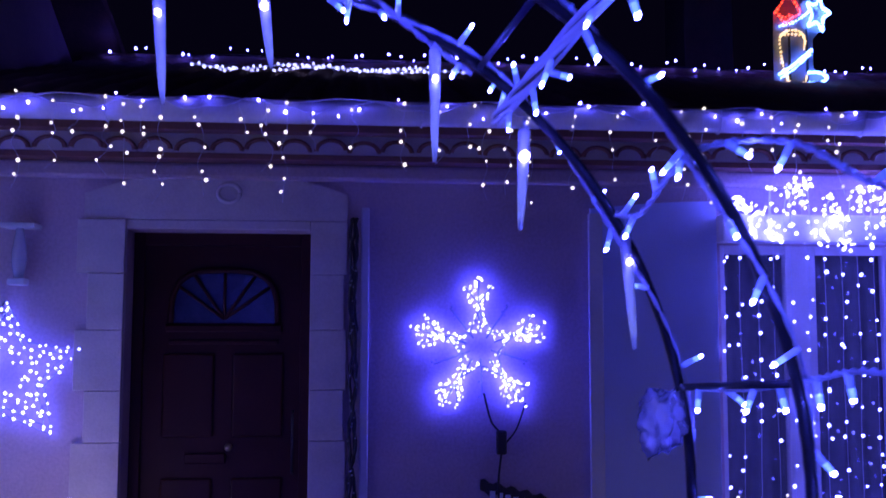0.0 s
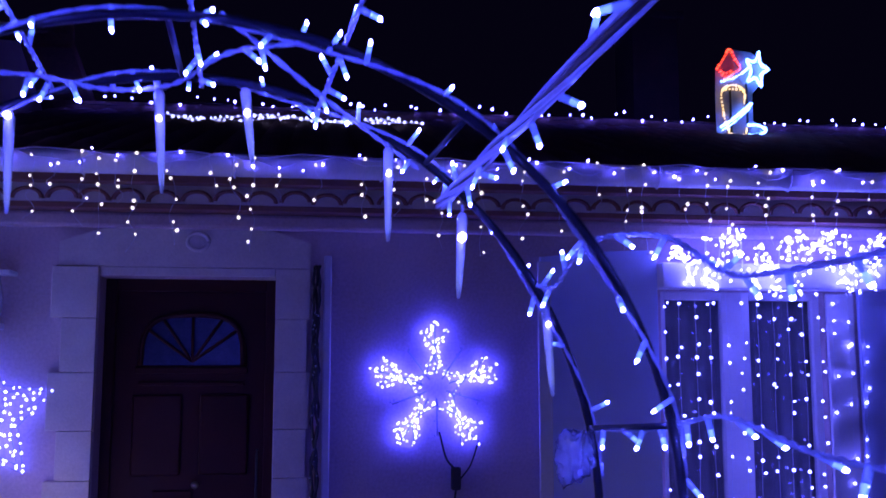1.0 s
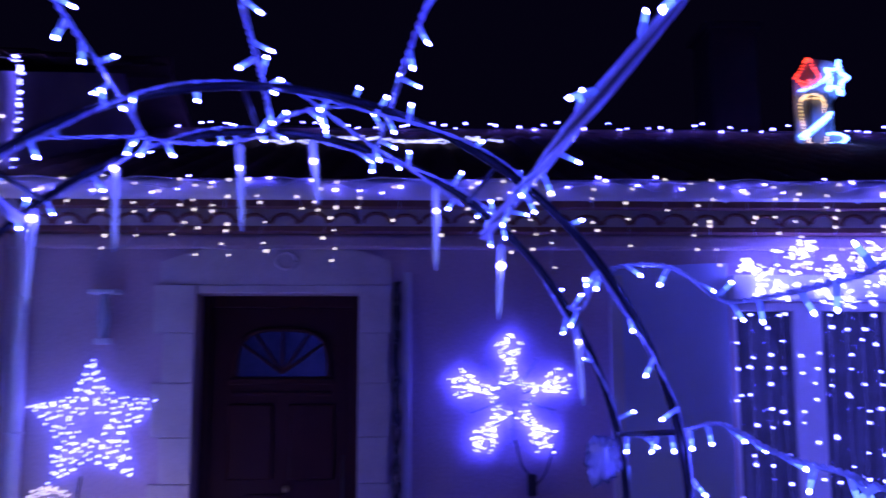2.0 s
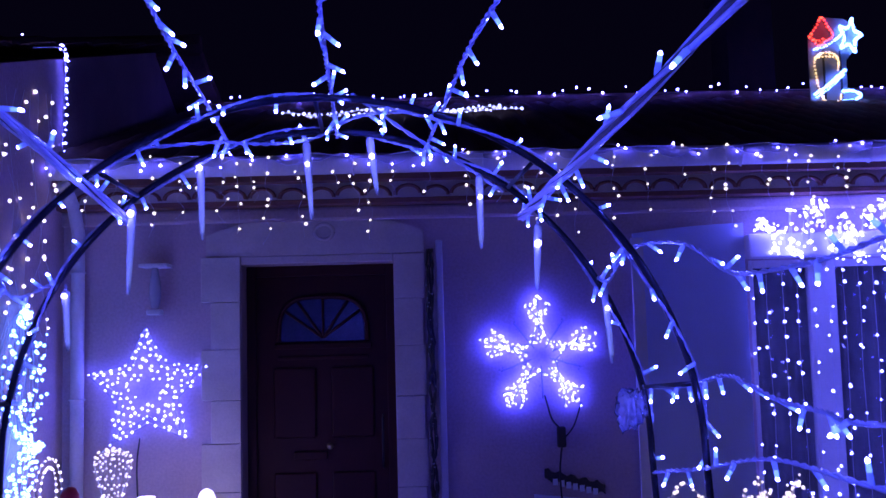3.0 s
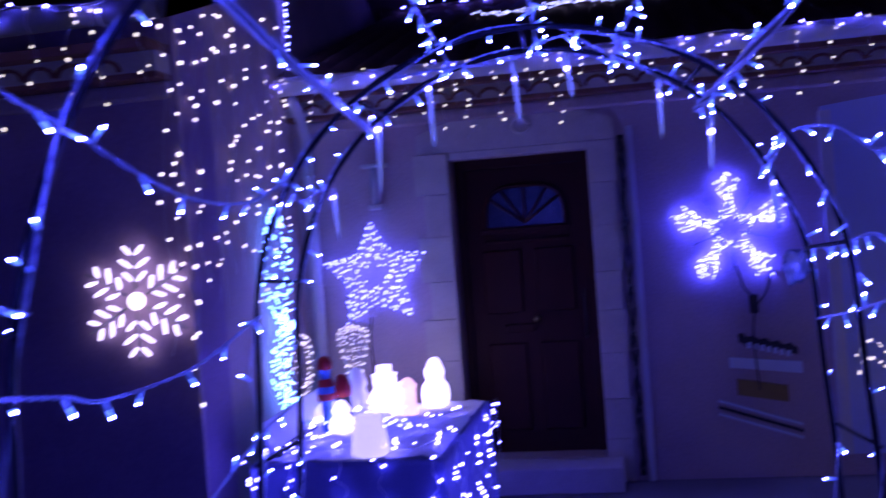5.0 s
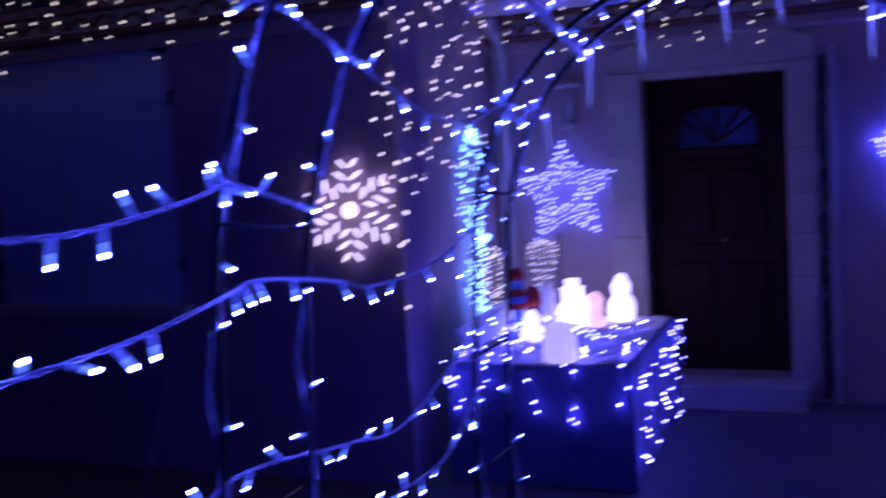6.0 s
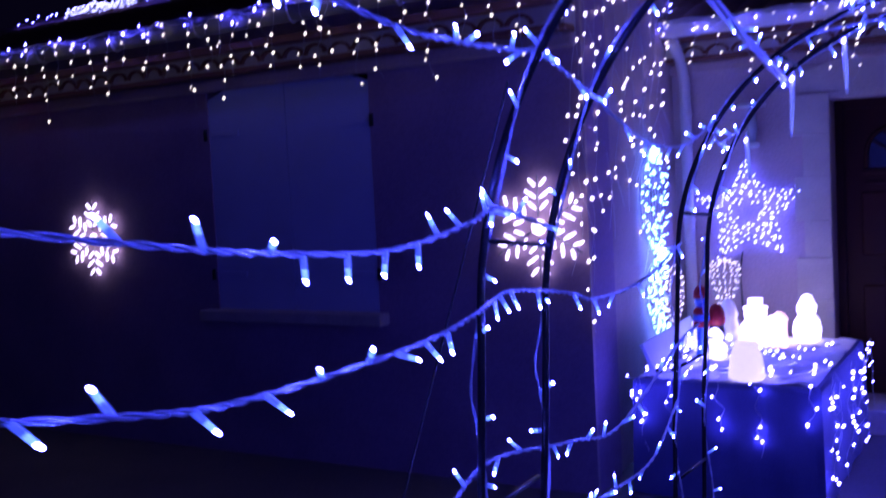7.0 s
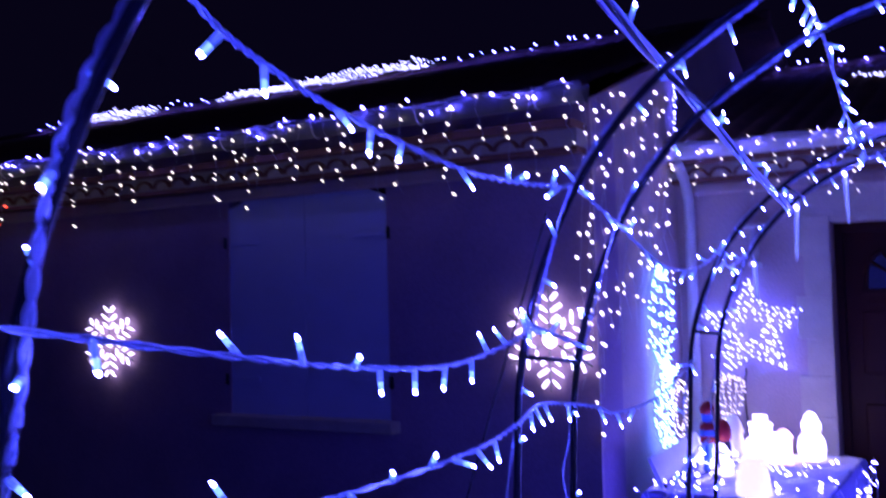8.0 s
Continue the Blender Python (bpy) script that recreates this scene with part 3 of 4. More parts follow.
rope_light(-9.9, -6.4, 7.2, 4.66, 4, 45, "bright white rope light on the wing's roof")


# ---- candle figure on the chimney ----
# night shade is put into the brick colour so the chimney barely shows
DARKBRICK = surface("darkened_brick", (0.12, 0.08, 0.06), (0.05, 0.04, 0.035), 0.95, scale=5, fine=50, bump=0.4)
chimney = thing("chimney", "brick chimney darkened to fade into the night behind the roof ridge", "chimney", at=(3.0, 9.0, 3.6))
part("shaft", boxed(2.75, 3.25, 8.7, 9.3, 3.5, 5.5, 0.01), DARKBRICK, chimney)
part("cap", boxed(2.7, 3.3, 8.65, 9.35, 5.5, 5.57, 0.01), DARKBRICK, chimney)


def candle():
    whole = thing("candle_figure", "flat lit figure of a candle with flame and star bow", "light figure", at=(3.35, 7.5, 3.95))
    y = 7.5

    def line(name, pts, spacing, mat, r=0.014):
        n = max(2, int(length([(a, 0, b) for a, b in pts]) / spacing))
        bar(name + "_frame", [(a, y + 0.015, b) for a, b in pts], 0.006, DARKCABLE, whole, sides=5)
        lamps(name + "_bulb_chain", curve([(a, y, b) for a, b in pts], n), r, mat, whole)

    for x in (3.28, 3.44):
        bar("leg", [(x, y + 0.02, 3.9), (x, y + 0.02, 4.45)], 0.01, DARKCABLE, whole, sides=6)
    # sheet added behind the bulbs to catch their light as haze
    back = [(3.14, 3.94), (3.5, 3.94), (3.62, 4.0), (3.5, 4.1), (3.5, 4.36), (3.62, 4.5), (3.62, 4.68), (3.5, 4.76), (3.3, 4.78), (3.15, 4.6), (3.14, 4.3)]
    part("backing_sheet", prism(back, y + 0.03, y + 0.036), PLASTIC, whole, "clear plastic sheet added for the haze between the bulbs")
    line("flame", [(3.154, 4.58), (3.22, 4.68), (3.278, 4.77), (3.33, 4.68), (3.376, 4.59), (3.3, 4.54), (3.235, 4.5), (3.154, 4.58)], 0.03, LED_RED, 0.013)
    line("inner_flame", [(3.19, 4.555), (3.23, 4.54), (3.28, 4.56)], 0.03, LED_RED, 0.012)
    line("candle", [(3.26, 3.97), (3.21, 4.1), (3.195, 4.22), (3.188, 4.35), (3.26, 4.42), (3.365, 4.417), (3.413, 4.347), (3.403, 4.26)], 0.028, LED_GOLD, 0.013)
    line("candle_top", [(3.2, 4.38), (3.3, 4.39), (3.4, 4.38)], 0.03, LED_GOLD, 0.012)
    line("candle_base", [(3.252, 4.01), (3.262, 3.965), (3.4, 3.965), (3.42, 4.02)], 0.028, LED_GOLD, 0.012)
    line("ribbon", [(3.175, 4.03), (3.27, 4.09), (3.37, 4.17), (3.469, 4.252)], 0.018, LED_SKY, 0.016)
    line("ribbon_edge", [(3.19, 4.0), (3.28, 4.06), (3.38, 4.14), (3.45, 4.21)], 0.024, LED_SKY, 0.012)
    line("bow", [(3.443, 4.053), (3.538, 4.053), (3.607, 4.01), (3.538, 3.965), (3.443, 3.965)], 0.022, LED_SKY, 0.015)
    line("drip", [(3.19, 4.46), (3.3, 4.49), (3.4, 4.55), (3.46, 4.6)], 0.026, LED_SKY, 0.013)
    pts = []
    for i in range(11):
        a, rr = math.pi / 2 + i * math.pi / 5 - 0.25, (1.0 if i % 2 == 0 else 0.5)
        pts.append((3.54 + 0.11 * rr * math.cos(a), 4.585 + 0.17 * rr * math.sin(a)))
    line("star", pts, 0.022, LED_SKY, 0.016)


candle()


# ---- stars and snowflakes on the walls ----
def star_right():
    c = Vector((0.196, F - 0.05, 1.70))
    whole = thing("snowflake_star", "five-armed blue light star with forked arms on the wall", "light figure", at=tuple(c))
    pick = random.Random(51)
    spots, white = [], []
    for k in range(5):
        a = math.pi / 2 + k * 2 * math.pi / 5 + 0.03
        d, e = Vector((math.cos(a), 0, math.sin(a))), Vector((-math.sin(a), 0, math.cos(a)))
        bar("arm", [c + 0.08 * d, c + 0.36 * d], 0.006, PLASTIC, whole, sides=5)
        for s in lin(0.1, 0.24, 7):
            spots.append(c + s * d + 0.014 * e)
            spots.append(c + s * d - 0.014 * e)
        for q in (-1, 1):
            bar("twig", [c + 0.24 * d, c + 0.33 * d + q * 0.075 * e], 0.005, PLASTIC, whole, sides=5)
            for s in lin(0.1, 1, 6):
                spots.append(c + (0.24 + 0.09 * s) * d + q * 0.075 * s * e)
                spots.append(c + (0.2 + 0.08 * s) * d + q * 0.06 * s * e)
        for s in lin(0.22, 0.39, 8):
            spots.append(c + s * d + pick.uniform(-0.012, 0.012) * e)
        for n in range(18):
            w, rr = pick.uniform(0, 2 * math.pi), 0.075 * math.sqrt(pick.random())
            spots.append(c + (0.3 + rr * math.cos(w)) * d + 1.05 * rr * math.sin(w) * e)
        b = a + math.pi / 5
        f = Vector((math.cos(b), 0, math.sin(b)))
        bar("dark_arm", [c + 0.06 * f, c + 0.27 * f], 0.005, PLASTIC, whole, "unlit clear arm", sides=5)
        for w in lin(0.1, 0.27, 6):
            white.append(c + w * f + Vector((pick.uniform(-0.02, 0.02), 0.005, pick.uniform(-0.02, 0.02))))
        bar("inner_edge", [c + 0.2 * d, c + 0.1 * Vector((math.cos(b), 0, math.sin(b)))], 0.005, PLASTIC, whole, sides=5)
        bar("inner_edge", [c + 0.1 * Vector((math.cos(b), 0, math.sin(b))), c + 0.2 * Vector((math.cos(a + 2 * math.pi / 5), 0, math.sin(a + 2 * math.pi / 5)))], 0.005, PLASTIC, whole, sides=5)
        for s in lin(0.1, 1, 6):
            spots.append(c + (0.18 * (1 - s)) * d + s * 0.1 * f)
            spots.append(c + (0.18 * (1 - s)) * d + s * 0.1 * Vector((math.cos(a - math.pi / 5), 0, math.sin(a - math.pi / 5))))
    spots = [p + Vector((pick.uniform(-0.017, 0.017), pick.uniform(-0.015, 0.03), pick.uniform(-0.017, 0.017))) for p in spots]
    lamps("unlit_chain", white, 0.006, PLASTIC, whole)
    lamps("bulb_chain", spots, 0.0063, LED_VIOLET, whole, "small bright blue bulbs")
    bar("lead", curve([c + Vector((0.02, 0.01, -0.25)), c + Vector((0.06, 0.01, -0.4)), c + Vector((0.12, 0.015, -0.5)), c + Vector((0.1, 0.02, -0.75)), c + Vector((0.12, 0.02, -1.1))], 30), 0.006, DARKCABLE, whole, sides=6)
    bar("lead", curve([c + Vector((0.25, 0.01, -0.3)), c + Vector((0.2, 0.01, -0.44)), c + Vector((0.14, 0.015, -0.52))], 16), 0.005, DARKCABLE, whole, sides=6)
    part("plug", boxed(c.x + 0.09, c.x + 0.145, F - 0.05, F - 0.004, 1.12, 1.25, 0.01), BLACK, whole, "black plug box")


star_right()


def star_left():
    c = Vector((-2.3, F - 0.035, 1.55))
    whole = thing("wall_star", "five-pointed star outlined in pale blue bulbs on the wall", "light figure", at=tuple(c))
    pick = random.Random(52)
    spots = []
    for ring, (ro, ri) in enumerate(((0.39, 0.205), (0.33, 0.165), (0.26, 0.125), (0.18, 0.09))):
        pts = []
        for i in range(11):
            a = math.pi / 2 + i * math.pi / 5 + 0.04
            rr = ro if i % 2 == 0 else ri
            pts.append(c + rr * Vector((math.cos(a), 0, math.sin(a))))
        if ring < 2:
            bar("wire_outline", pts, 0.005, PLASTIC, whole, sides=5)
        for p, q in zip(pts, pts[1:]):
            for s in span(0, 1, 0.2 if ring < 2 else 0.34):
                spots.append(p.lerp(q, s) + Vector((pick.uniform(-0.014, 0.014), -0.012, pick.uniform(-0.014, 0.014))))
    lamps("bulb_chain", spots, 0.0085, LED_STAR, whole, "small pale blue bulbs")
    bar("lead", curve([c + Vector((-0.05, 0.01, -0.3)), c + Vector((-0.07, 0.015, -0.5)), c + Vector((-0.05, 0.015, -0.9))], 20), 0.005, DARKCABLE, whole, sides=6)


star_left()


def snowflake(c, size, label):
    c = Vector(c)
    whole = thing("snowflake", label, "light figure", group="wall snowflakes", at=tuple(c))
    for k in range(6):
        a = math.pi / 2 + k * math.pi / 3
        d, e = Vector((math.cos(a), 0, math.sin(a))), Vector((-math.sin(a), 0, math.cos(a)))
        bar("arm", [c + 0.2 * size * d, c + size * d], 0.006, PLASTIC, whole, sides=5)
        for s, w in ((0.38, 0.2), (0.6, 0.26), (0.82, 0.18)):
            for q in (-1, 1):
                p0, p1 = c + (s - 0.04) * size * d + q * 0.045 * size * e, c + (s + 0.1) * size * d + q * w * size * e
                bar("needle", [p0, p0.lerp(p1, 0.5), p1], 0.013 * size / 0.33, LED_NEEDLE, whole, "lit white needle", sides=6, taper=[0.6, 1.0, 0.7])
    bm = bmesh.new()
    bmesh.ops.create_uvsphere(bm, u_segments=14, v_segments=10, radius=0.15 * size, matrix=Matrix.Translation(c) @ Matrix.Diagonal((1, 0.5, 1, 1)))
    part("hub", bm, LED_SOFT, whole, "glowing white round centre", smooth=True)
    return whole


snowflake((-2.99, WF - 0.04, 1.58), 0.31, "white lit snowflake on the wing wall near its corner")
snowflake((-6.81, WF - 0.04, 1.58), 0.3, "white lit snowflake on the wing wall beyond the shutters")

# ---- wing window: closed shutters and sill ----
wing_window = thing("window_2", "window of the wing closed with two painted shutters", "window", at=(-4.87, WF, SZ0), kind="structure")
n = 12
for k in (0, 1):
    xa, xb = (SX0, -4.873) if k == 0 else (-4.867, SX1)
    top = [(xa + (xb - xa) * i / n, 2.69 - 0.14 * ((xa + (xb - xa) * i / n + 4.87) / 0.7) ** 2) for i in range(n + 1)]
    leaf = part("shutter_leaf", prism([(xa, SZ0 + 0.01), (xb, SZ0 + 0.01)] + top[::-1], WF + 0.01, WF + 0.05), SHUTTER, wing_window, "pale grey-blue wooden shutter leaf")
    for z in (1.3, 2.3):
        part("hinge", boxed(xa + 0.03 if k == 0 else xb - 0.28, xa + 0.28 if k == 0 else xb - 0.03, WF - 0.002, WF + 0.008, z - 0.018, z + 0.018, 0.003), SHUTTER, leaf)
        bar("pintle", [((xa - 0.02) if k == 0 else (xb + 0.02), WF - 0.015, z - 0.04), ((xa - 0.02) if k == 0 else (xb + 0.02), WF - 0.015, z + 0.04)], 0.014, BLACK, leaf, "iron hinge pin")
part("window_sill", boxed(-5.67, -4.1, WF - 0.11, WF + 0.1, SZ0 - 0.07, SZ0 + 0.008, 0.008), STONE, wing_window, "pale stone sill")
part("arch_fill", boxed(SX0, SX1, WF + 0.1, WF + 0.2, SZ0, SZ1), WOOD, wing_window, "dark backing")

# ---- wall lantern ----
lantern = thing("wall_lantern", "unlit pale wall lantern on a bracket", "wall lamp", at=(-2.24, F - 0.06, 2.03))
part("bracket", boxed(-2.33, -2.15, F - 0.14, F - 0.002, 2.32, 2.345, 0.005), GUTTER, lantern)
bar("body", [(-2.24, F - 0.08, 2.32), (-2.24, F - 0.08, 2.2), (-2.24, F - 0.08, 2.14), (-2.24, F - 0.08, 2.06)], 0.038, PLASTIC, lantern, "clear body", sides=10, taper=[0.5, 1, 1, 0.6])
part("foot", boxed(-2.285, -2.195, F - 0.125, F - 0.04, 2.02, 2.055, 0.008), GUTTER, lantern)

# ---- light curtain and figures on the gable wall ----
pick = random.Random(61)
curtain("curtain_lights", "pinkish-white bulbs on strands hung down the gable wall", [(face(y) + 0.03, y, 3.0 + 0.2 * (y - 2.5), pick.uniform(1.0, 2.3)) for y in span(2.3, 4.5, 0.125)], LED_SOFT, 0.0115, 0.05, 62, 0.15, 0.8)
gable_drop = thing("gable_string", "blue-white light string hanging down the gable wall above the eave", "string lights", at=(face(4.7) + 0.03, 4.7, 3.75))
drop = curve([(face(4.3) + 0.04, 4.1, 3.58), (face(4.5) + 0.03, 4.6, 3.72), (face(4.7) + 0.03, 4.7, 3.6), (face(4.7) + 0.03, 4.68, 3.3), (face(4.7) + 0.03, 4.66, 2.98)], 40)
bar("cable", drop, 0.004, CABLE, gable_drop, sides=5)
lamps("bulb_chain", [p + Vector((0.012, pick.uniform(-0.03, 0.03), pick.uniform(-0.02, 0.02))) for p in drop[8:]], 0.009, LED_COOL, gable_drop)


def gable_figures():
    pick = random.Random(63)
    x = face(3.9) + 0.04
    whole = thing("hanging_figure", "tall pale-blue spindle light figure on the gable wall", "light figure", at=(-2.72, 3.9, 1.68))
    out = []
    for k in range(5):
        w = 0.27 * (1 - k * 0.22)
        pts = [(x, 3.9 + w * math.sin(a) * abs(math.sin(a)) ** 0.4, 1.68 + 0.35 * math.cos(a)) for a in lin(0, 2 * math.pi, 17)]
        bar("wire", pts, 0.004, PLASTIC, whole, sides=5)
        out += curve(pts, 40 - 5 * k)
    lamps("bulb_chain", [Vector(p) + Vector((0.014 + pick.uniform(0, 0.05), pick.uniform(-0.025, 0.025), pick.uniform(-0.025, 0.025))) for p in out], 0.0095, LED_SKY, whole, "dense sky-blue bulbs")
    whole = thing("crescent_figure", "sky-blue crescent light figure on the gable wall", "light figure", at=(-2.75, 3.9, 1.0))
    out = []
    for k in range(6):
        pts = [(x + 0.01 * k, 4.05 - (0.44 - 0.045 * k) * math.sin(a) * 0.8, 1.02 + 0.28 * math.cos(a)) for a in lin(0, math.pi, 9)]
        bar("wire", pts, 0.004, PLASTIC, whole, sides=5)
        out += curve(pts, 30)
    lamps("bulb_chain", [Vector(p) + Vector((0.014 + pick.uniform(0, 0.03), pick.uniform(-0.02, 0.02), pick.uniform(-0.02, 0.02))) for p in out], 0.0095, LED_SKY, whole, "dense sky-blue bulbs")
    whole = thing("loop_figure", "loops of pinkish-white bulbs on the gable wall", "light figure", at=(-2.72, 4.15, 1.0))
    for k in range(2):
        pts = [(x + 0.05, 4.2 + (0.2 - 0.08 * k) * math.sin(a), 1.0 + (0.2 - 0.05 * k) * math.cos(a)) for a in lin(0, 2 * math.pi, 13)]
        bar("wire", pts, 0.005, PLASTIC, whole, sides=5)
        lamps("bulb_chain", curve(pts, 24), 0.009, LED_SOFT, whole)


gable_figures()


# ---- table with figures ----
def table():
    TZ = 0.67
    whole = thing("display_table", "long table draped in blue cloth under glowing figures", "table", at=(-2.05, 3.5, 0))
    x0, x1, y0, y1 = -2.5, -1.49, 2.74, 4.35
    part("tabletop", boxed(x0, x1, y0, y1, TZ - 0.03, TZ, 0.008), WOOD, whole)
    for x in (x0 + 0.08, x1 - 0.08):
        for y in (y0 + 0.08, y1 - 0.08):
            part("leg", boxed(x - 0.03, x + 0.03, y - 0.03, y + 0.03, 0, TZ - 0.03, 0.004), WOOD, whole)
    # the cloth: a top and a folded skirt
    cloth = thing("tablecloth", "blue cloth hanging in folds over the display table", "tablecloth", at=(-2.05, 3.5, TZ))
    loop = []
    per = [(x0, y1), (x0, y0), (x1, y0), (x1, y1)]
    for (xa, ya), (xb, yb) in zip(per, per[1:] + per[:1]):
        m = 26
        for i in range(m):
            loop.append((xa + (xb - xa) * i / m, ya + (yb - ya) * i / m, i))
    cx, cy = (x0 + x1) / 2, (y0 + y1) / 2
    v, f = [], []
    n = len(loop)
    for ring, (z, g) in enumerate(((TZ + 0.006, 0.99), (TZ + 0.004, 1.012), (TZ - 0.02, 1.03), (0.4, 1.045), (0.012, 1.06))):
        for i, (x, y, j) in enumerate(loop):
            w = 0.014 * (ring - 1) / 3 * math.sin(i * 0.9) if ring > 1 else 0
            v.append((cx + (x - cx) * (g + w), cy + (y - cy) * (g + w * 0.8), z))
    for ring in range(4):
        for i in range(n):
            j = (i + 1) % n
            f.append((ring * n + i, ring * n + j, (ring + 1) * n + j, (ring + 1) * n + i))
    f.append(tuple(range(n)))
    raw("cloth", v, f, CLOTH, cloth, smooth=False)
    # wadding like snow on top
    bm = bmesh.new()
    bmesh.ops.create_grid(bm, x_segments=40, y_segments=54, size=0.5, matrix=Matrix.Translation((cx, cy, TZ + 0.012)) @ Matrix.Diagonal((x1 - x0 - 0.02, y1 - y0 - 0.02, 1, 1)))
    for q in bm.verts:
        q.co.z += 0.03 * max(0, noise.noise(q.co * 6)) + 0.012 * noise.noise(q.co * 22)
    part("snow_wadding", bm, SNOWCLOTH, cloth, "thin white wadding like snow", smooth=True)
    return TZ + 0.02


TZ = table()


def lathe(name, profile, centre, material, label, category, sides=20, group=""):
    v, f = [], []
    for r, z in profile:
        for k in range(sides):
            a = 2 * math.pi * k / sides
            v.append((centre[0] + r * math.cos(a), centre[1] + r * math.sin(a), centre[2] + z))
    for i in range(len(profile) - 1):
        for k in range(sides):
            j = (k + 1) % sides
            f.append((i * sides + k, i * sides + j, (i + 1) * sides + j, (i + 1) * sides + k))
    f += [tuple(range(sides))[::-1], tuple(range((len(profile) - 1) * sides, len(profile) * sides))]
    return tagged(raw(name, v, f, material, smooth=True), label, category, group)


SNOWMAN = [(0.05, 0), (0.085, 0.02), (0.095, 0.08), (0.085, 0.14), (0.06, 0.175), (0.055, 0.185), (0.065, 0.215), (0.066, 0.245), (0.05, 0.275), (0.045, 0.285), (0.035, 0.31), (0.012, 0.325)]
lathe("glowing_figurine", SNOWMAN, (-1.8, 4.2, TZ - 0.01), FIGURE, "tall glowing white acrylic figurine on the table", "figurine", group="figurines on the table")
lathe("glowing_figurine", [(0.075, 0), (0.105, 0.02), (0.112, 0.07), (0.1, 0.12), (0.075, 0.15), (0.07, 0.16), (0.078, 0.19), (0.075, 0.225), (0.082, 0.23), (0.084, 0.243), (0.05, 0.248), (0.05, 0.3), (0.02, 0.304)], (-2.12, 4.12, TZ - 0.01), FIGURE, "broad glowing white acrylic figurine on the table", "figurine", group="figurines on the table")
lathe("glowing_figurine", [(0.05, 0), (0.055, 0.01), (0.055, 0.06), (0.05, 0.065), (0.05, 0.17), (0.058, 0.175), (0.055, 0.19), (0.03, 0.225), (0.012, 0.235)], (-1.93, 3.95, TZ - 0.01), LANTERN, "small pinkish glowing lantern house on the table", "figurine", group="figurines on the table")
lathe("glowing_figurine", [(0.085, 0), (0.1, 0.012), (0.098, 0.05), (0.088, 0.12), (0.074, 0.17), (0.066, 0.19), (0.07, 0.2), (0.062, 0.212), (0.02, 0.214)], (-1.89, 2.85, TZ - 0.01), HAZE, "glowing frosted jar on the table", "figurine", group="figurines on the table")
lathe("glowing_figurine", [(r * 1.1, z * 0.75) for r, z in SNOWMAN], (-2.38, 3.75, TZ - 0.01), HAZE, "small frosted figurine on the table", "figurine", group="figurines on the table")
lathe("frosted_tree", [(0.07, 0), (0.078, 0.04), (0.06, 0.09), (0.074, 0.11), (0.056, 0.18), (0.068, 0.2), (0.05, 0.26), (0.03, 0.3), (0.008, 0.315)], (-2.27, 3.98, TZ - 0.01), FROSTED, "tall rounded frosted tree glowing faintly on the table", "figurine", group="figurines on the table")
lathe("glowing_figurine", [(r * 0.8, z * 0.6) for r, z in SNOWMAN], (-2.22, 3.44, TZ - 0.01), FIGURE, "low glowing white figurine on the table", "figurine", group="figurines on the table")
toy = lathe("toy_figure", [(0.034, 0), (0.036, 0.04), (0.03, 0.1), (0.032, 0.16), (0.03, 0.18), (0.05, 0.2), (0.052, 0.24), (0.05, 0.28), (0.045, 0.31), (0.03, 0.325), (0.036, 0.35), (0.036, 0.38), (0.046, 0.385), (0.045, 0.42), (0.03, 0.45), (0.01, 0.46)], (-2.305, 3.45, TZ - 0.01), BLUEPAINT, "small toy figure banded red and blue on the table", "figurine")
toy.data.materials.append(RED)
for q in toy.data.polygons:
    z = q.center.z - TZ
    q.material_index = 1 if z > 0.37 or 0.27 < z < 0.32 or 0.185 < z < 0.23 else 0
toy = lathe("toy_figure", [(0.03, 0), (0.04, 0.02), (0.05, 0.08), (0.052, 0.15), (0.045, 0.2), (0.055, 0.21), (0.057, 0.25), (0.048, 0.29), (0.03, 0.325), (0.01, 0.335)], (-2.235, 3.55, TZ - 0.01), BLACK, "short dark toy figure with a red top on the table", "figurine")
toy.data.materials.append(RED)
for q in toy.data.polygons:
    q.material_index = 1 if q.center.z - TZ > 0.19 else 0

lathe("glowing_figurine", [(0.06, 0), (0.07, 0.015), (0.065, 0.08), (0.07, 0.13), (0.04, 0.17), (0.008, 0.2)], (-2.0, 4.02, TZ - 0.01), FIGURE, "low glowing white acrylic house on the table", "figurine", group="figurines on the table")
heap = thing("table_lights", "tangle of cool-white bulbs heaped among the figurines", "string lights", at=(-2.1, 3.7, TZ))
pick = random.Random(64)
line = curve([(-2.1 + pick.uniform(-0.3, 0.3), 3.7 + pick.uniform(-0.5, 0.45), TZ + pick.uniform(0.015, 0.07)) for i in range(22)], 150)
bar("cable", line, 0.0025, CABLE, heap, sides=5)
lamps("bulb_chain", [p + Vector((0, 0, pick.uniform(0.004, 0.02))) for p in line[::2]], 0.0085, LED_COOL, heap)


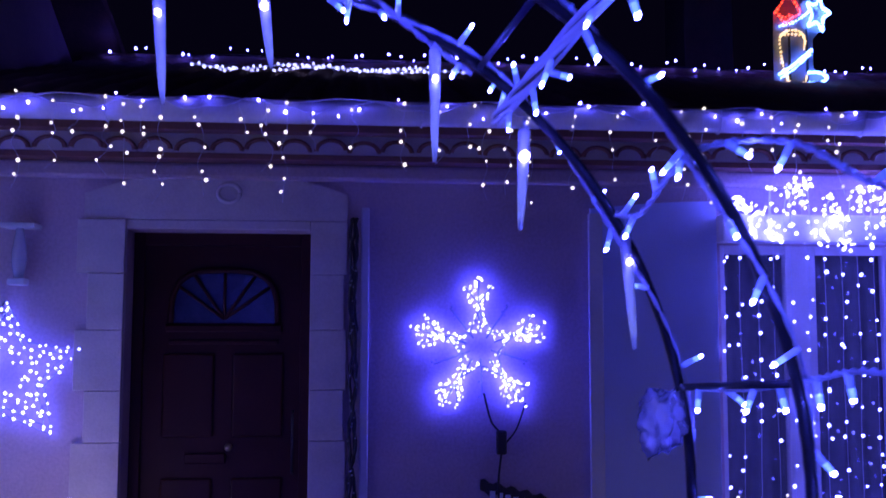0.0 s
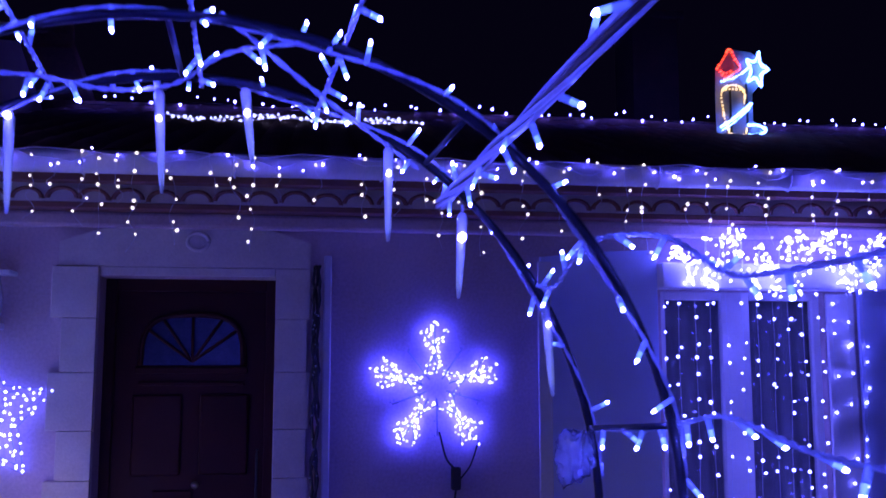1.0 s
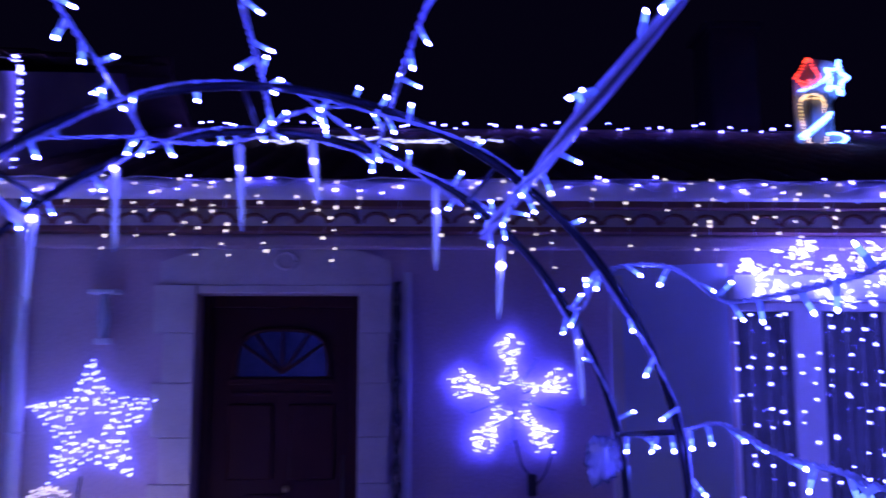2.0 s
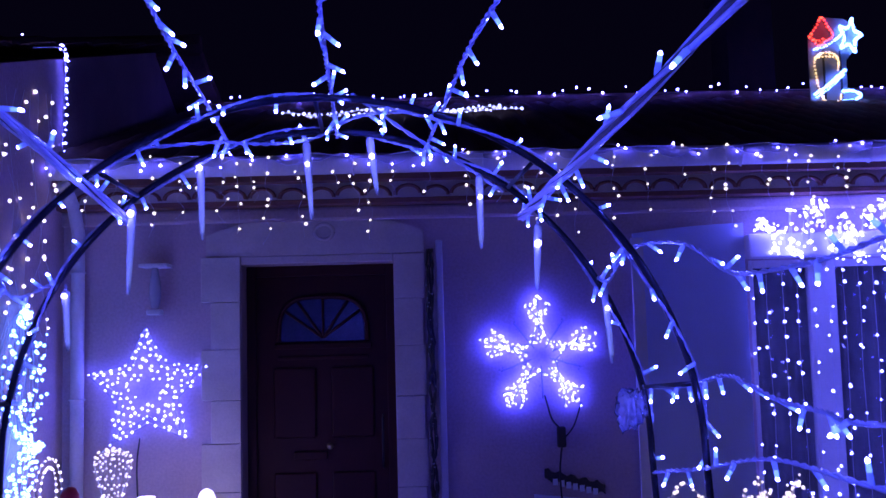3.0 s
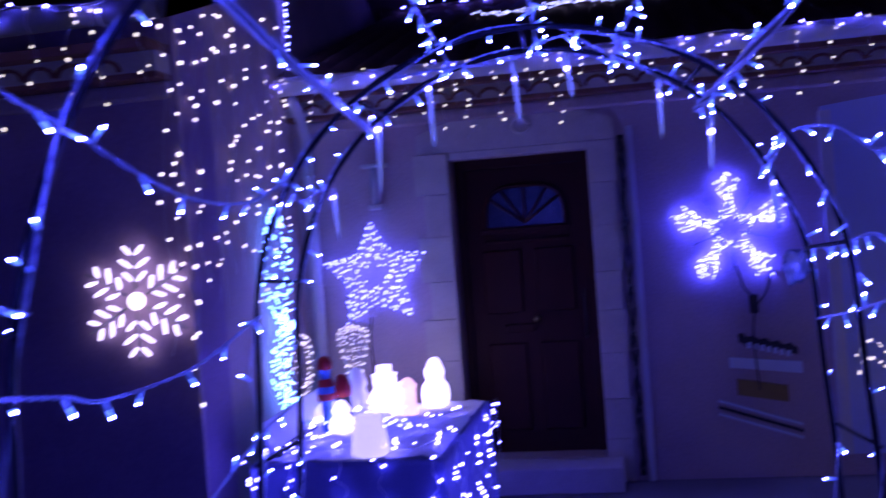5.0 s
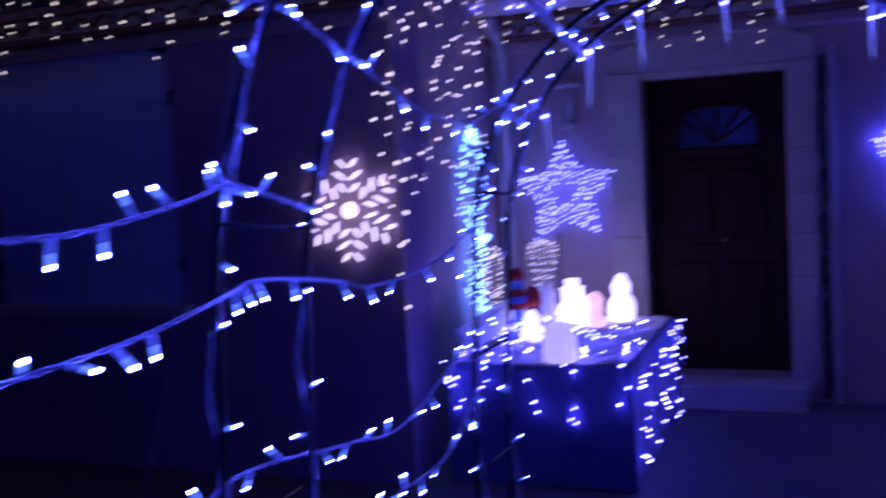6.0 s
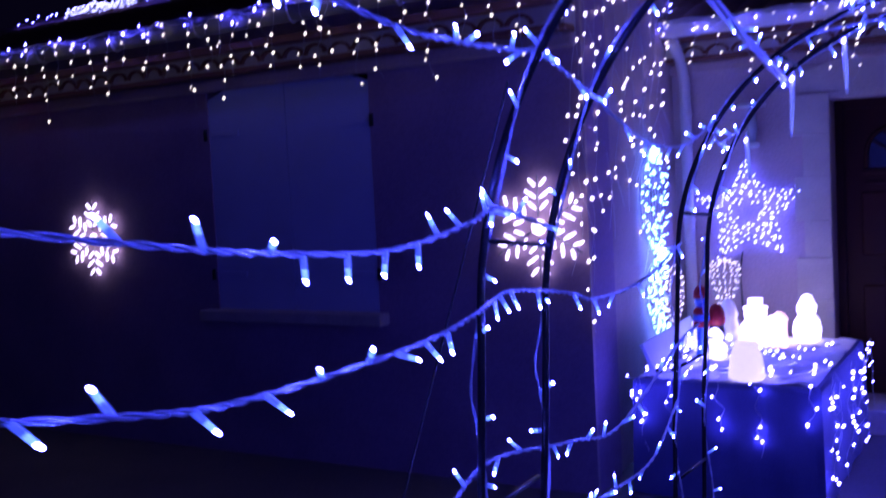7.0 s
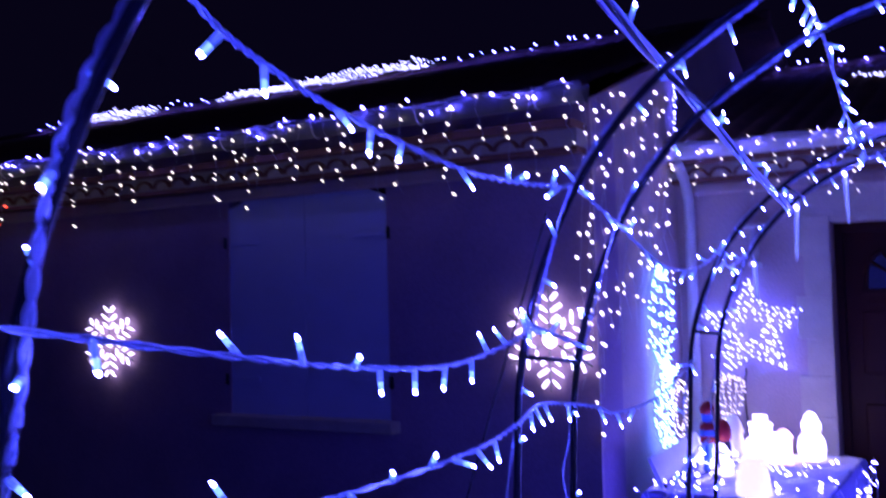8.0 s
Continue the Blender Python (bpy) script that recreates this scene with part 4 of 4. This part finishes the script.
def wire_balloon():
    c = Vector((-2.365, 4.3, 1.08))
    whole = thing("wire_tree", "bulb-shaped wire figure wound with pinkish-white bulbs", "light figure", at=(c.x, c.y, TZ))
    spots = []
    for k in range(7):
        a = math.pi * k / 7
        pts = [c + Vector((math.cos(a) * r, math.sin(a) * r, z)) for r, z in ((0.035, -0.4), (0.045, -0.24), (0.065, -0.1), (0.1, 0.03), (0.095, 0.12), (0.0, 0.155), (-0.095, 0.12), (-0.1, 0.03), (-0.065, -0.1), (-0.045, -0.24), (-0.035, -0.4))]
        bar("wire", curve(pts, 30), 0.0018, PLASTIC, whole, sides=5)
        spots += [p + Vector((rng.uniform(-0.006, 0.006), 0, rng.uniform(-0.008, 0.008))) for p in curve(pts, 26)]
    lamps("bulb_chain", spots, 0.0068, LED_BUSH, whole, "small pinkish-white bulbs")


wire_balloon()
board = tagged(part("board", boxed(-0.012, 0.012, -0.6, 0.6, 0, 0.2, 0.004), PALEBOARD), "pale plank leaning on edge along the table's side", "plank")
# black strip stands in for the shade in the gap below the plank
part("edge_strip", boxed(0.013, 0.03, -0.6, 0.6, 0.0, 0.035, 0.003), BLACK, board, "black strip standing in for the shaded gap at the plank's foot")
board.matrix_basis = pose(-2.44, 3.42, TZ - 0.012, 0, -24, 3)


def hanging_lights(pts_drop, label, seed, r=0.0085):
    pick = random.Random(seed)
    whole = thing("table_lights", label, "string lights", at=pts_drop[0][:3])
    for x, y, z, d in pts_drop:
        line = curve([(x + pick.uniform(-0.03, 0.03), y + pick.uniform(-0.03, 0.03), z - d * i / 6) for i in range(7)], 20)
        strand = bar("strand", line, 0.002, CABLE, whole, sides=4)
        lamps("bulb_chain", [line[pick.randrange(21)] + Vector((pick.uniform(-0.02, 0.02), -0.012, 0)) for i in range(int(d / 0.08))], r, LED_GUTTER, strand)


hanging_lights([(-1.43 + rng.uniform(-0.03, 0.05), y, 0.7, rng.uniform(0.3, 0.65)) for y in span(2.75, 4.3, 0.17)], "blue light strings hanging over the table's edge", 71)
hanging_lights([(x, 2.68, 0.7, rng.uniform(0.15, 0.6)) for x in (-2.5, -2.44, -2.3, -2.0, -1.8, -1.52)], "sparse blue light strings on the table's front", 72)
edge = thing("table_lights", "blue light string lying along the table's front edge", "string lights", at=(-2.6, 2.8, TZ))
line = curve([(-2.45, 3.7, TZ + 0.03), (-2.3, 3.2, TZ + 0.02), (-2.45, 2.9, TZ + 0.02), (-2.2, 2.8, TZ + 0.03), (-1.95, 3.05, TZ + 0.02), (-1.7, 2.82, TZ + 0.02), (-1.55, 3.1, TZ + 0.03), (-1.75, 3.5, TZ + 0.02), (-1.55, 3.9, TZ + 0.03)], 60)
bar("cable", line, 0.003, CABLE, edge, sides=5)
lamps("bulb_chain", [p + Vector((rng.uniform(-0.07, 0.07), rng.uniform(-0.09, 0.09), 0.012)) for p in rng.sample(line, 44)], 0.009, LED_GUTTER, edge)

# ---- signs under the star ----
sign = thing("wall_sign", "stack of small painted boards hung on the wall", "sign", at=(0.35, F - 0.02, 0.3))
part("wavy_board", prism([(0.2 + 0.38 * i / 16, 0.985 - 0.1 * i / 16 + 0.012 * math.sin(i * 1.9)) for i in range(17)] + [(0.58 - 0.38 * i / 16, 0.82 + 0.1 * i / 16 + 0.012 * math.sin(i * 1.7)) for i in range(17)], F - 0.022, F - 0.003), BLACK, sign, "dark scalloped board")
for i in range(7):
    part("lettering", boxed(0.25 + 0.042 * i, 0.28 + 0.042 * i, F - 0.026, F - 0.022, 0.885 - 0.011 * i, 0.925 - 0.011 * i), PALEBOARD, sign, "pale unreadable bar")
part("plank", prism([(0.13, 0.76), (0.6, 0.70), (0.6, 0.78), (0.13, 0.83)], F - 0.025, F - 0.003), PALEBOARD, sign, "pale blue plank")
part("plank", prism([(0.17, 0.57), (0.5, 0.51), (0.5, 0.62), (0.17, 0.68)], F - 0.022, F - 0.003), YELLOW, sign, "ochre plank")
for k in range(3):
    z = 0.545 - 0.045 * k
    part("slat", prism([(0.04, z - 0.018), (0.58, z - 0.2), (0.58, z - 0.18), (0.04, z)], F - 0.022, F - 0.003), PALEBOARD if k != 1 else BLACK, sign)


# ---- white lit bush with arching sprays before the window ----
def light_bush():
    whole = thing("lit_bush", "dense bush of white bulbs with arching sprays", "light figure", at=(1.35, 3.5, 0))
    pick = random.Random(81)
    c = Vector((1.25, 3.55, 0.55))
    bar("stem", [(1.25, 3.55, 0), (1.25, 3.55, 0.6)], 0.02, STEEL, whole)
    spots = []
    for k in range(46):
        a, b = pick.uniform(0, 2 * math.pi), pick.uniform(0.2, 1.0)
        tip = c + Vector((0.34 * math.cos(a) * b, 0.34 * math.sin(a) * b, 0.55 * math.sqrt(max(0.02, 1 - b * b)) + pick.uniform(-0.5, 0.05) * b))
        line = curve([(1.25, 3.55, 0.2), c + (tip - c) * 0.5 + Vector((0, 0, 0.06)), tip], 14)
        bar("spray", line, 0.003, CABLE, whole, sides=4)
        spots += [p + Vector((pick.uniform(-0.03, 0.03), pick.uniform(-0.03, 0.03), pick.uniform(-0.03, 0.03))) for p in line[4:]]
    for w in (0.0, 0.09):
        line = curve([(1.08, 3.5, 0.45), (1.03, 3.5, 0.7), (0.9, 3.5, 0.93 - w), (0.76, 3.5, 1.06 - w), (0.68, 3.5, 0.98 - w)], 26)
        bar("spray", line, 0.004, CABLE, whole, sides=4)
        spots += [p + Vector((pick.uniform(-0.012, 0.012), 0, pick.uniform(-0.012, 0.012))) for p in line]
    lamps("bulb_chain", spots, 0.0095, LED_BUSH, whole, "small white bulbs")


light_bush()

# ---- garden arches ----
def on_hoop(a, hoop):
    y, c, half, spring, rise = hoop
    return c - half * math.cos(a), spring + rise * math.sin(a)


def hoop_line(hoop):
    """A round bar's line in x, z: a leg that spreads a little, a round head, the other leg."""
    y, c, half, spring, rise = hoop
    legs = [(half + 0.05, 0), (half + 0.045, 0.5), (half + 0.032, 1.0), (half + 0.01, spring - 0.2)]
    pts = [(c - w, z) for w, z in legs] + [on_hoop(a, hoop) for a in lin(0, math.pi, 60)]
    return pts + [(c + w, z) for w, z in legs[::-1]]


def garden_arch(near, far, label):
    c = (near[1] + far[1]) / 2
    whole = thing("garden_arch", label, "garden arch", "garden arches", at=(c, (near[0] + far[0]) / 2, 0))
    for hoop in (near, far):
        bar("hoop", [(x, hoop[0], z) for x, z in hoop_line(hoop)], 0.0085, STEEL, whole, sides=8)
    for a in (0.2, 0.95, math.pi / 2, math.pi - 0.95, math.pi - 0.2):
        (xa, za), (xb, zb) = on_hoop(a, near), on_hoop(a, far)
        bar("rung", [(xa, near[0], za), (xb, far[0], zb)], 0.006, STEEL, whole, sides=6)
    for s in (-1, 1):
        for z in (0.35, 0.75, 1.15):
            bar("rung", [(near[1] + s * (near[2] + 0.035), near[0], z), (far[1] + s * (far[2] + 0.035), far[0], z)], 0.006, STEEL, whole, sides=6)
    return whole


# of each hoop: y, centre, half width, spring height, rise
ARCHES = (((0.66, -0.745, 0.848, 1.54, 0.828), (0.98, -0.762, 0.816, 1.515, 0.845)),
          ((-0.98, -0.66, 0.84, 1.535, 0.94), (-0.66, -0.66, 0.845, 1.5, 0.95)),
          ((-2.58, -0.67, 0.83, 1.5, 0.93), (-2.24, -0.67, 0.845, 1.5, 0.93)))
for k, (near, far) in enumerate(ARCHES):
    garden_arch(near, far, "black steel garden arch wound with blue lights")
    for hoop in (near, far):
        y, c, half, spring, rise = hoop
        pts = []
        for i in range(64):
            r = 0.013 * math.cos(i * 0.42)
            x, z = on_hoop(math.pi * (i / 63), (y, c, half + r, spring, rise + r))
            pts.append((x, y + 0.002 + 0.014 * math.sin(i * 0.42), z))
        low = [(c - half - 0.02 + 0.012 * math.cos(z * 11), y + 0.014 * math.sin(z * 11), z) for z in span(0.1, 1.45, 0.06)]
        high = [(c + half + 0.02 + 0.012 * math.cos(z * 11), y + 0.014 * math.sin(z * 11), z) for z in span(0.1, 1.42, 0.06)[::-1]]
        light_string(low + pts + high, 0.13, "clear twisted cable with blue bulbs wound round an arch hoop", 0.004 if k == 2 else 0.002, "light strings wound on the arches", seed=int(100 + 10 * y + k))


def bundle(points, label, seed):
    """A purlin: a thin pole wrapped in several clear cables."""
    whole = thing("wrapped_purlin", label, "garden arch", "wrapped purlins", at=tuple(points[0]))
    line = curve(points, 110)
    bar("pole", line, 0.008, STEEL, whole, sides=6)
    for k in range(5):
        v = []
        for i, p in enumerate(line):
            w = k * 1.26 + i * 0.09 * (1 if k % 2 else 1.2)
            v.append(p + Vector((0.009 * math.cos(w), 0, 0.009 * math.sin(w))))
        bar("wrapped_cable", v, 0.0045, CABLE, whole, sides=6)
    pick = random.Random(seed)
    for k in range(int(length(line) / 0.17)):
        p = line[int((k + pick.uniform(0.2, 0.8)) / int(length(line) / 0.17) * 110)]
        out = Vector((pick.uniform(-1, 1), pick.uniform(-0.5, 0.5), pick.uniform(-1, 1))).normalized()
        ob = link("bulb", BULB, None, whole)
        ob.matrix_basis = Matrix.LocRotScale(p + out * 0.012, out.to_track_quat("Z", "Y"), None)


bundle([(-0.247, 1.06, 2.135), (-0.22, 0.74, 2.15), (-0.18, 0.25, 2.172), (-0.11, -0.66, 2.21), (0.035, -2.4, 2.29)], "thin pole wrapped thick with clear light cables between the arches", 121)
bundle([(-1.288, 1.06, 2.15), (-1.245, 0.2, 2.23), (-1.195, -0.7, 2.318), (-1.157, -1.4, 2.386), (-1.103, -2.4, 2.48)], "thin pole wrapped thick with clear light cables between the arches", 122)

# strings along the top between the arches
for k, (xa, xm, xb, za) in enumerate(((-1.0, -0.985, -0.9, 2.333), (-0.725, -0.69, -0.62, 2.352), (-0.505, -0.4, -0.22, 2.305))):
    light_string([(xa, 0.98, za - 0.01), (xa + (xm - xa) * 0.45, 0.68, za + 0.03), (xm, 0.35, 2.395), (xm + (xb - xm) * 0.4, -0.05, 2.41), (xb, -0.66, 2.43), (xb, -0.98, 2.44), (xb, -1.8, 2.41), (xb, -2.4, 2.43)], 0.12, seed=130 + k)
# short loops of string on the crown of the far arch
light_string([(-1.16, 0.66, 2.26), (-1.0, 0.8, 2.3), (-0.9, 0.98, 2.33), (-0.78, 0.98, 2.345), (-0.66, 0.82, 2.36), (-0.5, 0.66, 2.335)], 0.12, seed=134)
light_string([(-0.66, 0.66, 2.375), (-0.52, 0.8, 2.3), (-0.4, 0.97, 2.26), (-0.3, 0.98, 2.19)], 0.13, seed=135)

# strings down the left side
light_string([(-1.53, -2.56, 1.88), (-1.45, -2.3, 1.84), (-1.39, -1.97, 1.786), (-1.39, -1.74, 1.757), (-1.39, -1.46, 1.739), (-1.4, -1.2, 1.764), (-1.44, -1.03, 1.785), (-1.46, -0.96, 1.785), (-1.46, -0.66, 1.72)], 0.12, seed=141, beyond=-1.12,
             bulbs=((-2.172, 10, -62, 0), (-1.975, -40, 50, 0), (-1.855, -10, 60, 10), (-1.742, 18, 25, 45), (-1.665, 3, -58, 0), (-1.57, 0, -50, 0), (-1.48, -5, -48, 0), (-1.385, 0, -45, 5), (-1.315, -17, 40, 0), (-1.23, -25, 32, 5)))
light_string([(-1.47, -2.3, 1.66), (-1.38, -2.0, 1.607), (-1.38, -1.78, 1.583), (-1.38, -1.4, 1.588), (-1.42, -1.15, 1.598), (-1.48, -0.957, 1.6), (-1.48, -0.895, 1.61), (-1.48, -0.75, 1.596), (-1.48, -0.55, 1.565), (-1.49, -0.38, 1.533), (-1.53, 0.1, 1.53), (-1.58, 0.66, 1.6)], 0.12, seed=142, beyond=-0.3,
             bulbs=((-2.11, 45, -42, 0), (-2.005, -40, 60, 0), (-1.902, 45, -43, 0), (-1.776, 45, -37, 0), (-1.655, 5, 25, 45), (-1.551, 12, 27, 30), (-1.476, 45, -15, 0), (-1.385, 27, -35, 0), (-1.297, 7, -33, 15), (-0.957, 5, -35, 0), (-0.925, 25, -45, 0), (-0.88, 15, -35, 0), (-0.754, 5, -35, 0), (-0.549, 15, -35, 0), (-0.4, 10, -30, 0)))
light_string([(-1.3, -2.24, 2.25), (-1.35, -2.066, 2.185), (-1.35, -1.945, 2.143), (-1.35, -1.779, 2.108), (-1.35, -1.477, 2.068), (-1.35, -1.265, 2.064), (-1.36, -1.027, 2.076), (-1.36, -0.95, 2.08), (-1.385, -0.66, 2.03), (-1.44, -0.1, 1.93), (-1.48, 0.4, 1.93), (-1.45, 0.66, 2.01)], 0.11, seed=143, beyond=-0.95,
             bulbs=((-2.04, -45, -45, 0), (-1.969, 0, -60, 0), (-1.82, 22, -30, 10), (-1.74, -5, -50, 0), (-1.658, -5, -30, 25), (-1.48, 22, -35, 0), (-1.3, 0, 18, 30), (-1.27, 22, 10, 30), (-1.08, 5, 24, 30), (-1.03, -30, -22, 10)))
light_string([(-1.54, -1.12, 1.17), (-1.55, -1.05, 1.198), (-1.55, -0.86, 1.242), (-1.55, -0.43, 1.175), (-1.55, -0.08, 1.136), (-1.6, 0.66, 1.25), (-1.62, 0.98, 1.27)], 0.11, seed=144)
light_string([(-1.53, -0.95, 1.05), (-1.56, -0.6, 0.98), (-1.58, -0.307, 0.961), (-1.58, -0.065, 0.942), (-1.58, 0.276, 0.941), (-1.61, 0.66, 1.05)], 0.11, seed=145)
light_string([(-1.46, 0.66, 2.0), (-1.475, 0.8, 1.94), (-1.46, 0.98, 1.98)], 0.06, seed=146)
# strings down the right side
light_string([(-0.066, 0.98, 1.964), (-0.06, 0.85, 1.95), (-0.04, 0.68, 2.01), (0.06, 0.6, 2.01), (0.12, 0.52, 1.948), (0.125, 0.4, 1.93), (0.125, 0.1, 1.925), (0.125, -0.1, 1.932), (0.12, -0.4, 1.96), (0.09, -0.66, 2.02), (0.1, -0.98, 2.0), (0.1, -1.7, 1.9), (0.1, -2.3, 2.0)], 0.15, seed=151)
light_string([(0.035, 0.985, 1.684), (0.07, 0.8, 1.69), (0.095, 0.66, 1.707), (0.13, 0.54, 1.724), (0.14, 0.3, 1.69), (0.14, 0.07, 1.682), (0.14, -0.05, 1.675), (0.15, -0.66, 1.7), (0.15, -1.6, 1.62), (0.15, -2.3, 1.7)], 0.17, seed=152)
light_string([(0.055, 0.98, 1.47), (0.1, 0.66, 1.52), (0.14, 0.35, 1.575), (0.14, -0.08, 1.587), (0.16, -0.66, 1.6)], 0.17, seed=153)


def icicle_tube(x, y, z, drop, lean, lit):
    """A hanging clear tapered tube with one lit bead."""
    whole = thing("icicle_tube", "clear tapered plastic icicle light hanging from an arch", "icicle light", "icicle lights of the arch", at=(x, y, z))
    pts = [Vector((x + lean * s, y, z - drop * s)) for s in (0, 0.05, 0.3, 0.6, 0.85, 1.0)]
    bar("tube", pts, 0.0108, PLASTIC, whole, sides=10, taper=[0.5, 1.0, 0.92, 0.75, 0.55, 0.3])
    bar("core", [pts[0].lerp(pts[-1], 0.06), pts[0].lerp(pts[-1], 0.9)], 0.0045, LED_TUBE, whole, "lit inner strip", sides=5)
    lamps("bulb", [pts[0].lerp(pts[-1], lit) + Vector((0, -0.013, 0))], 0.0085, LED_GUTTER, whole)
    bar("hook", [(x, y, z - 0.002), (x, y, z + 0.015)], 0.003, CABLE, whole, sides=5)


for x, y, z, d, lean, lit in ((-1.252, 0.98, 2.18, 0.23, -0.01, 0.1), (-1.078, 0.98, 2.28, 0.195, 0.005, 0.05), (-0.805, 0.98, 2.335, 0.205, 0.012, 0.3), (-0.642, 0.98, 2.342, 0.15, 0.018, 0.35),
                             (-0.361, 0.98, 2.235, 0.19, 0.0, 0.3), (-0.214, 0.98, 2.105, 0.17, -0.008, 0.3), (-0.05, 0.98, 1.945, 0.2, 0.014, 0.3), (-1.42, 0.98, 1.966, 0.155, 0.007, 0.1)):
    icicle_tube(x, y, z, d, lean, lit)

# crumpled plastic bag over a connector on the arch
bm = bmesh.new()
bmesh.ops.create_icosphere(bm, subdivisions=4, radius=0.042)
for q in bm.verts:
    u = q.co.normalized()
    w = 1 + 0.45 * noise.noise(u * 1.7 + Vector((3, 1, 2))) + 0.3 * noise.noise(u * 4.5) + 0.12 * abs(noise.noise(u * 11))
    q.co = Vector((q.co.x * 0.8, q.co.y * 0.6, q.co.z * 1.15)) * w
bag = tagged(part("plastic_bag", bm, BAG, smooth=True), "crumpled clear plastic bag tied round a connector on the arch", "plastic bag")
bag.location = (0.0, 0.965, 1.633)
bag.scale = (0.95, 0.95, 1.1)

# guy wire from an arch to the ground
tagged(bar("guy_wire", [(-1.42, -0.97, 2.03), (-2.13, -0.95, 0.0)], 0.0025, DARKCABLE, sides=5), "thin guy wire from the arch to the ground", "wire")

# coloured lights at the far end of the wing
far = thing("colour_string", "few red and green bulbs at the wing's far end", "string lights", at=(-8.0, WF - 0.45, 2.95))
bar("cable", [(-7.5 - 0.1 * i, WF - 0.45, 2.9 - 0.06 * i) for i in range(8)], 0.004, DARKCABLE, far, sides=5)
lamps("red_bulb_chain", [(-7.6, WF - 0.47, 2.55), (-7.9, WF - 0.47, 2.75), (-7.5, WF - 0.47, 2.68)], 0.014, LED_RED, far)
lamps("green_bulb_chain", [(-7.8, WF - 0.47, 2.85), (-8.0, WF - 0.47, 2.7)], 0.014, LED_GREEN, far)
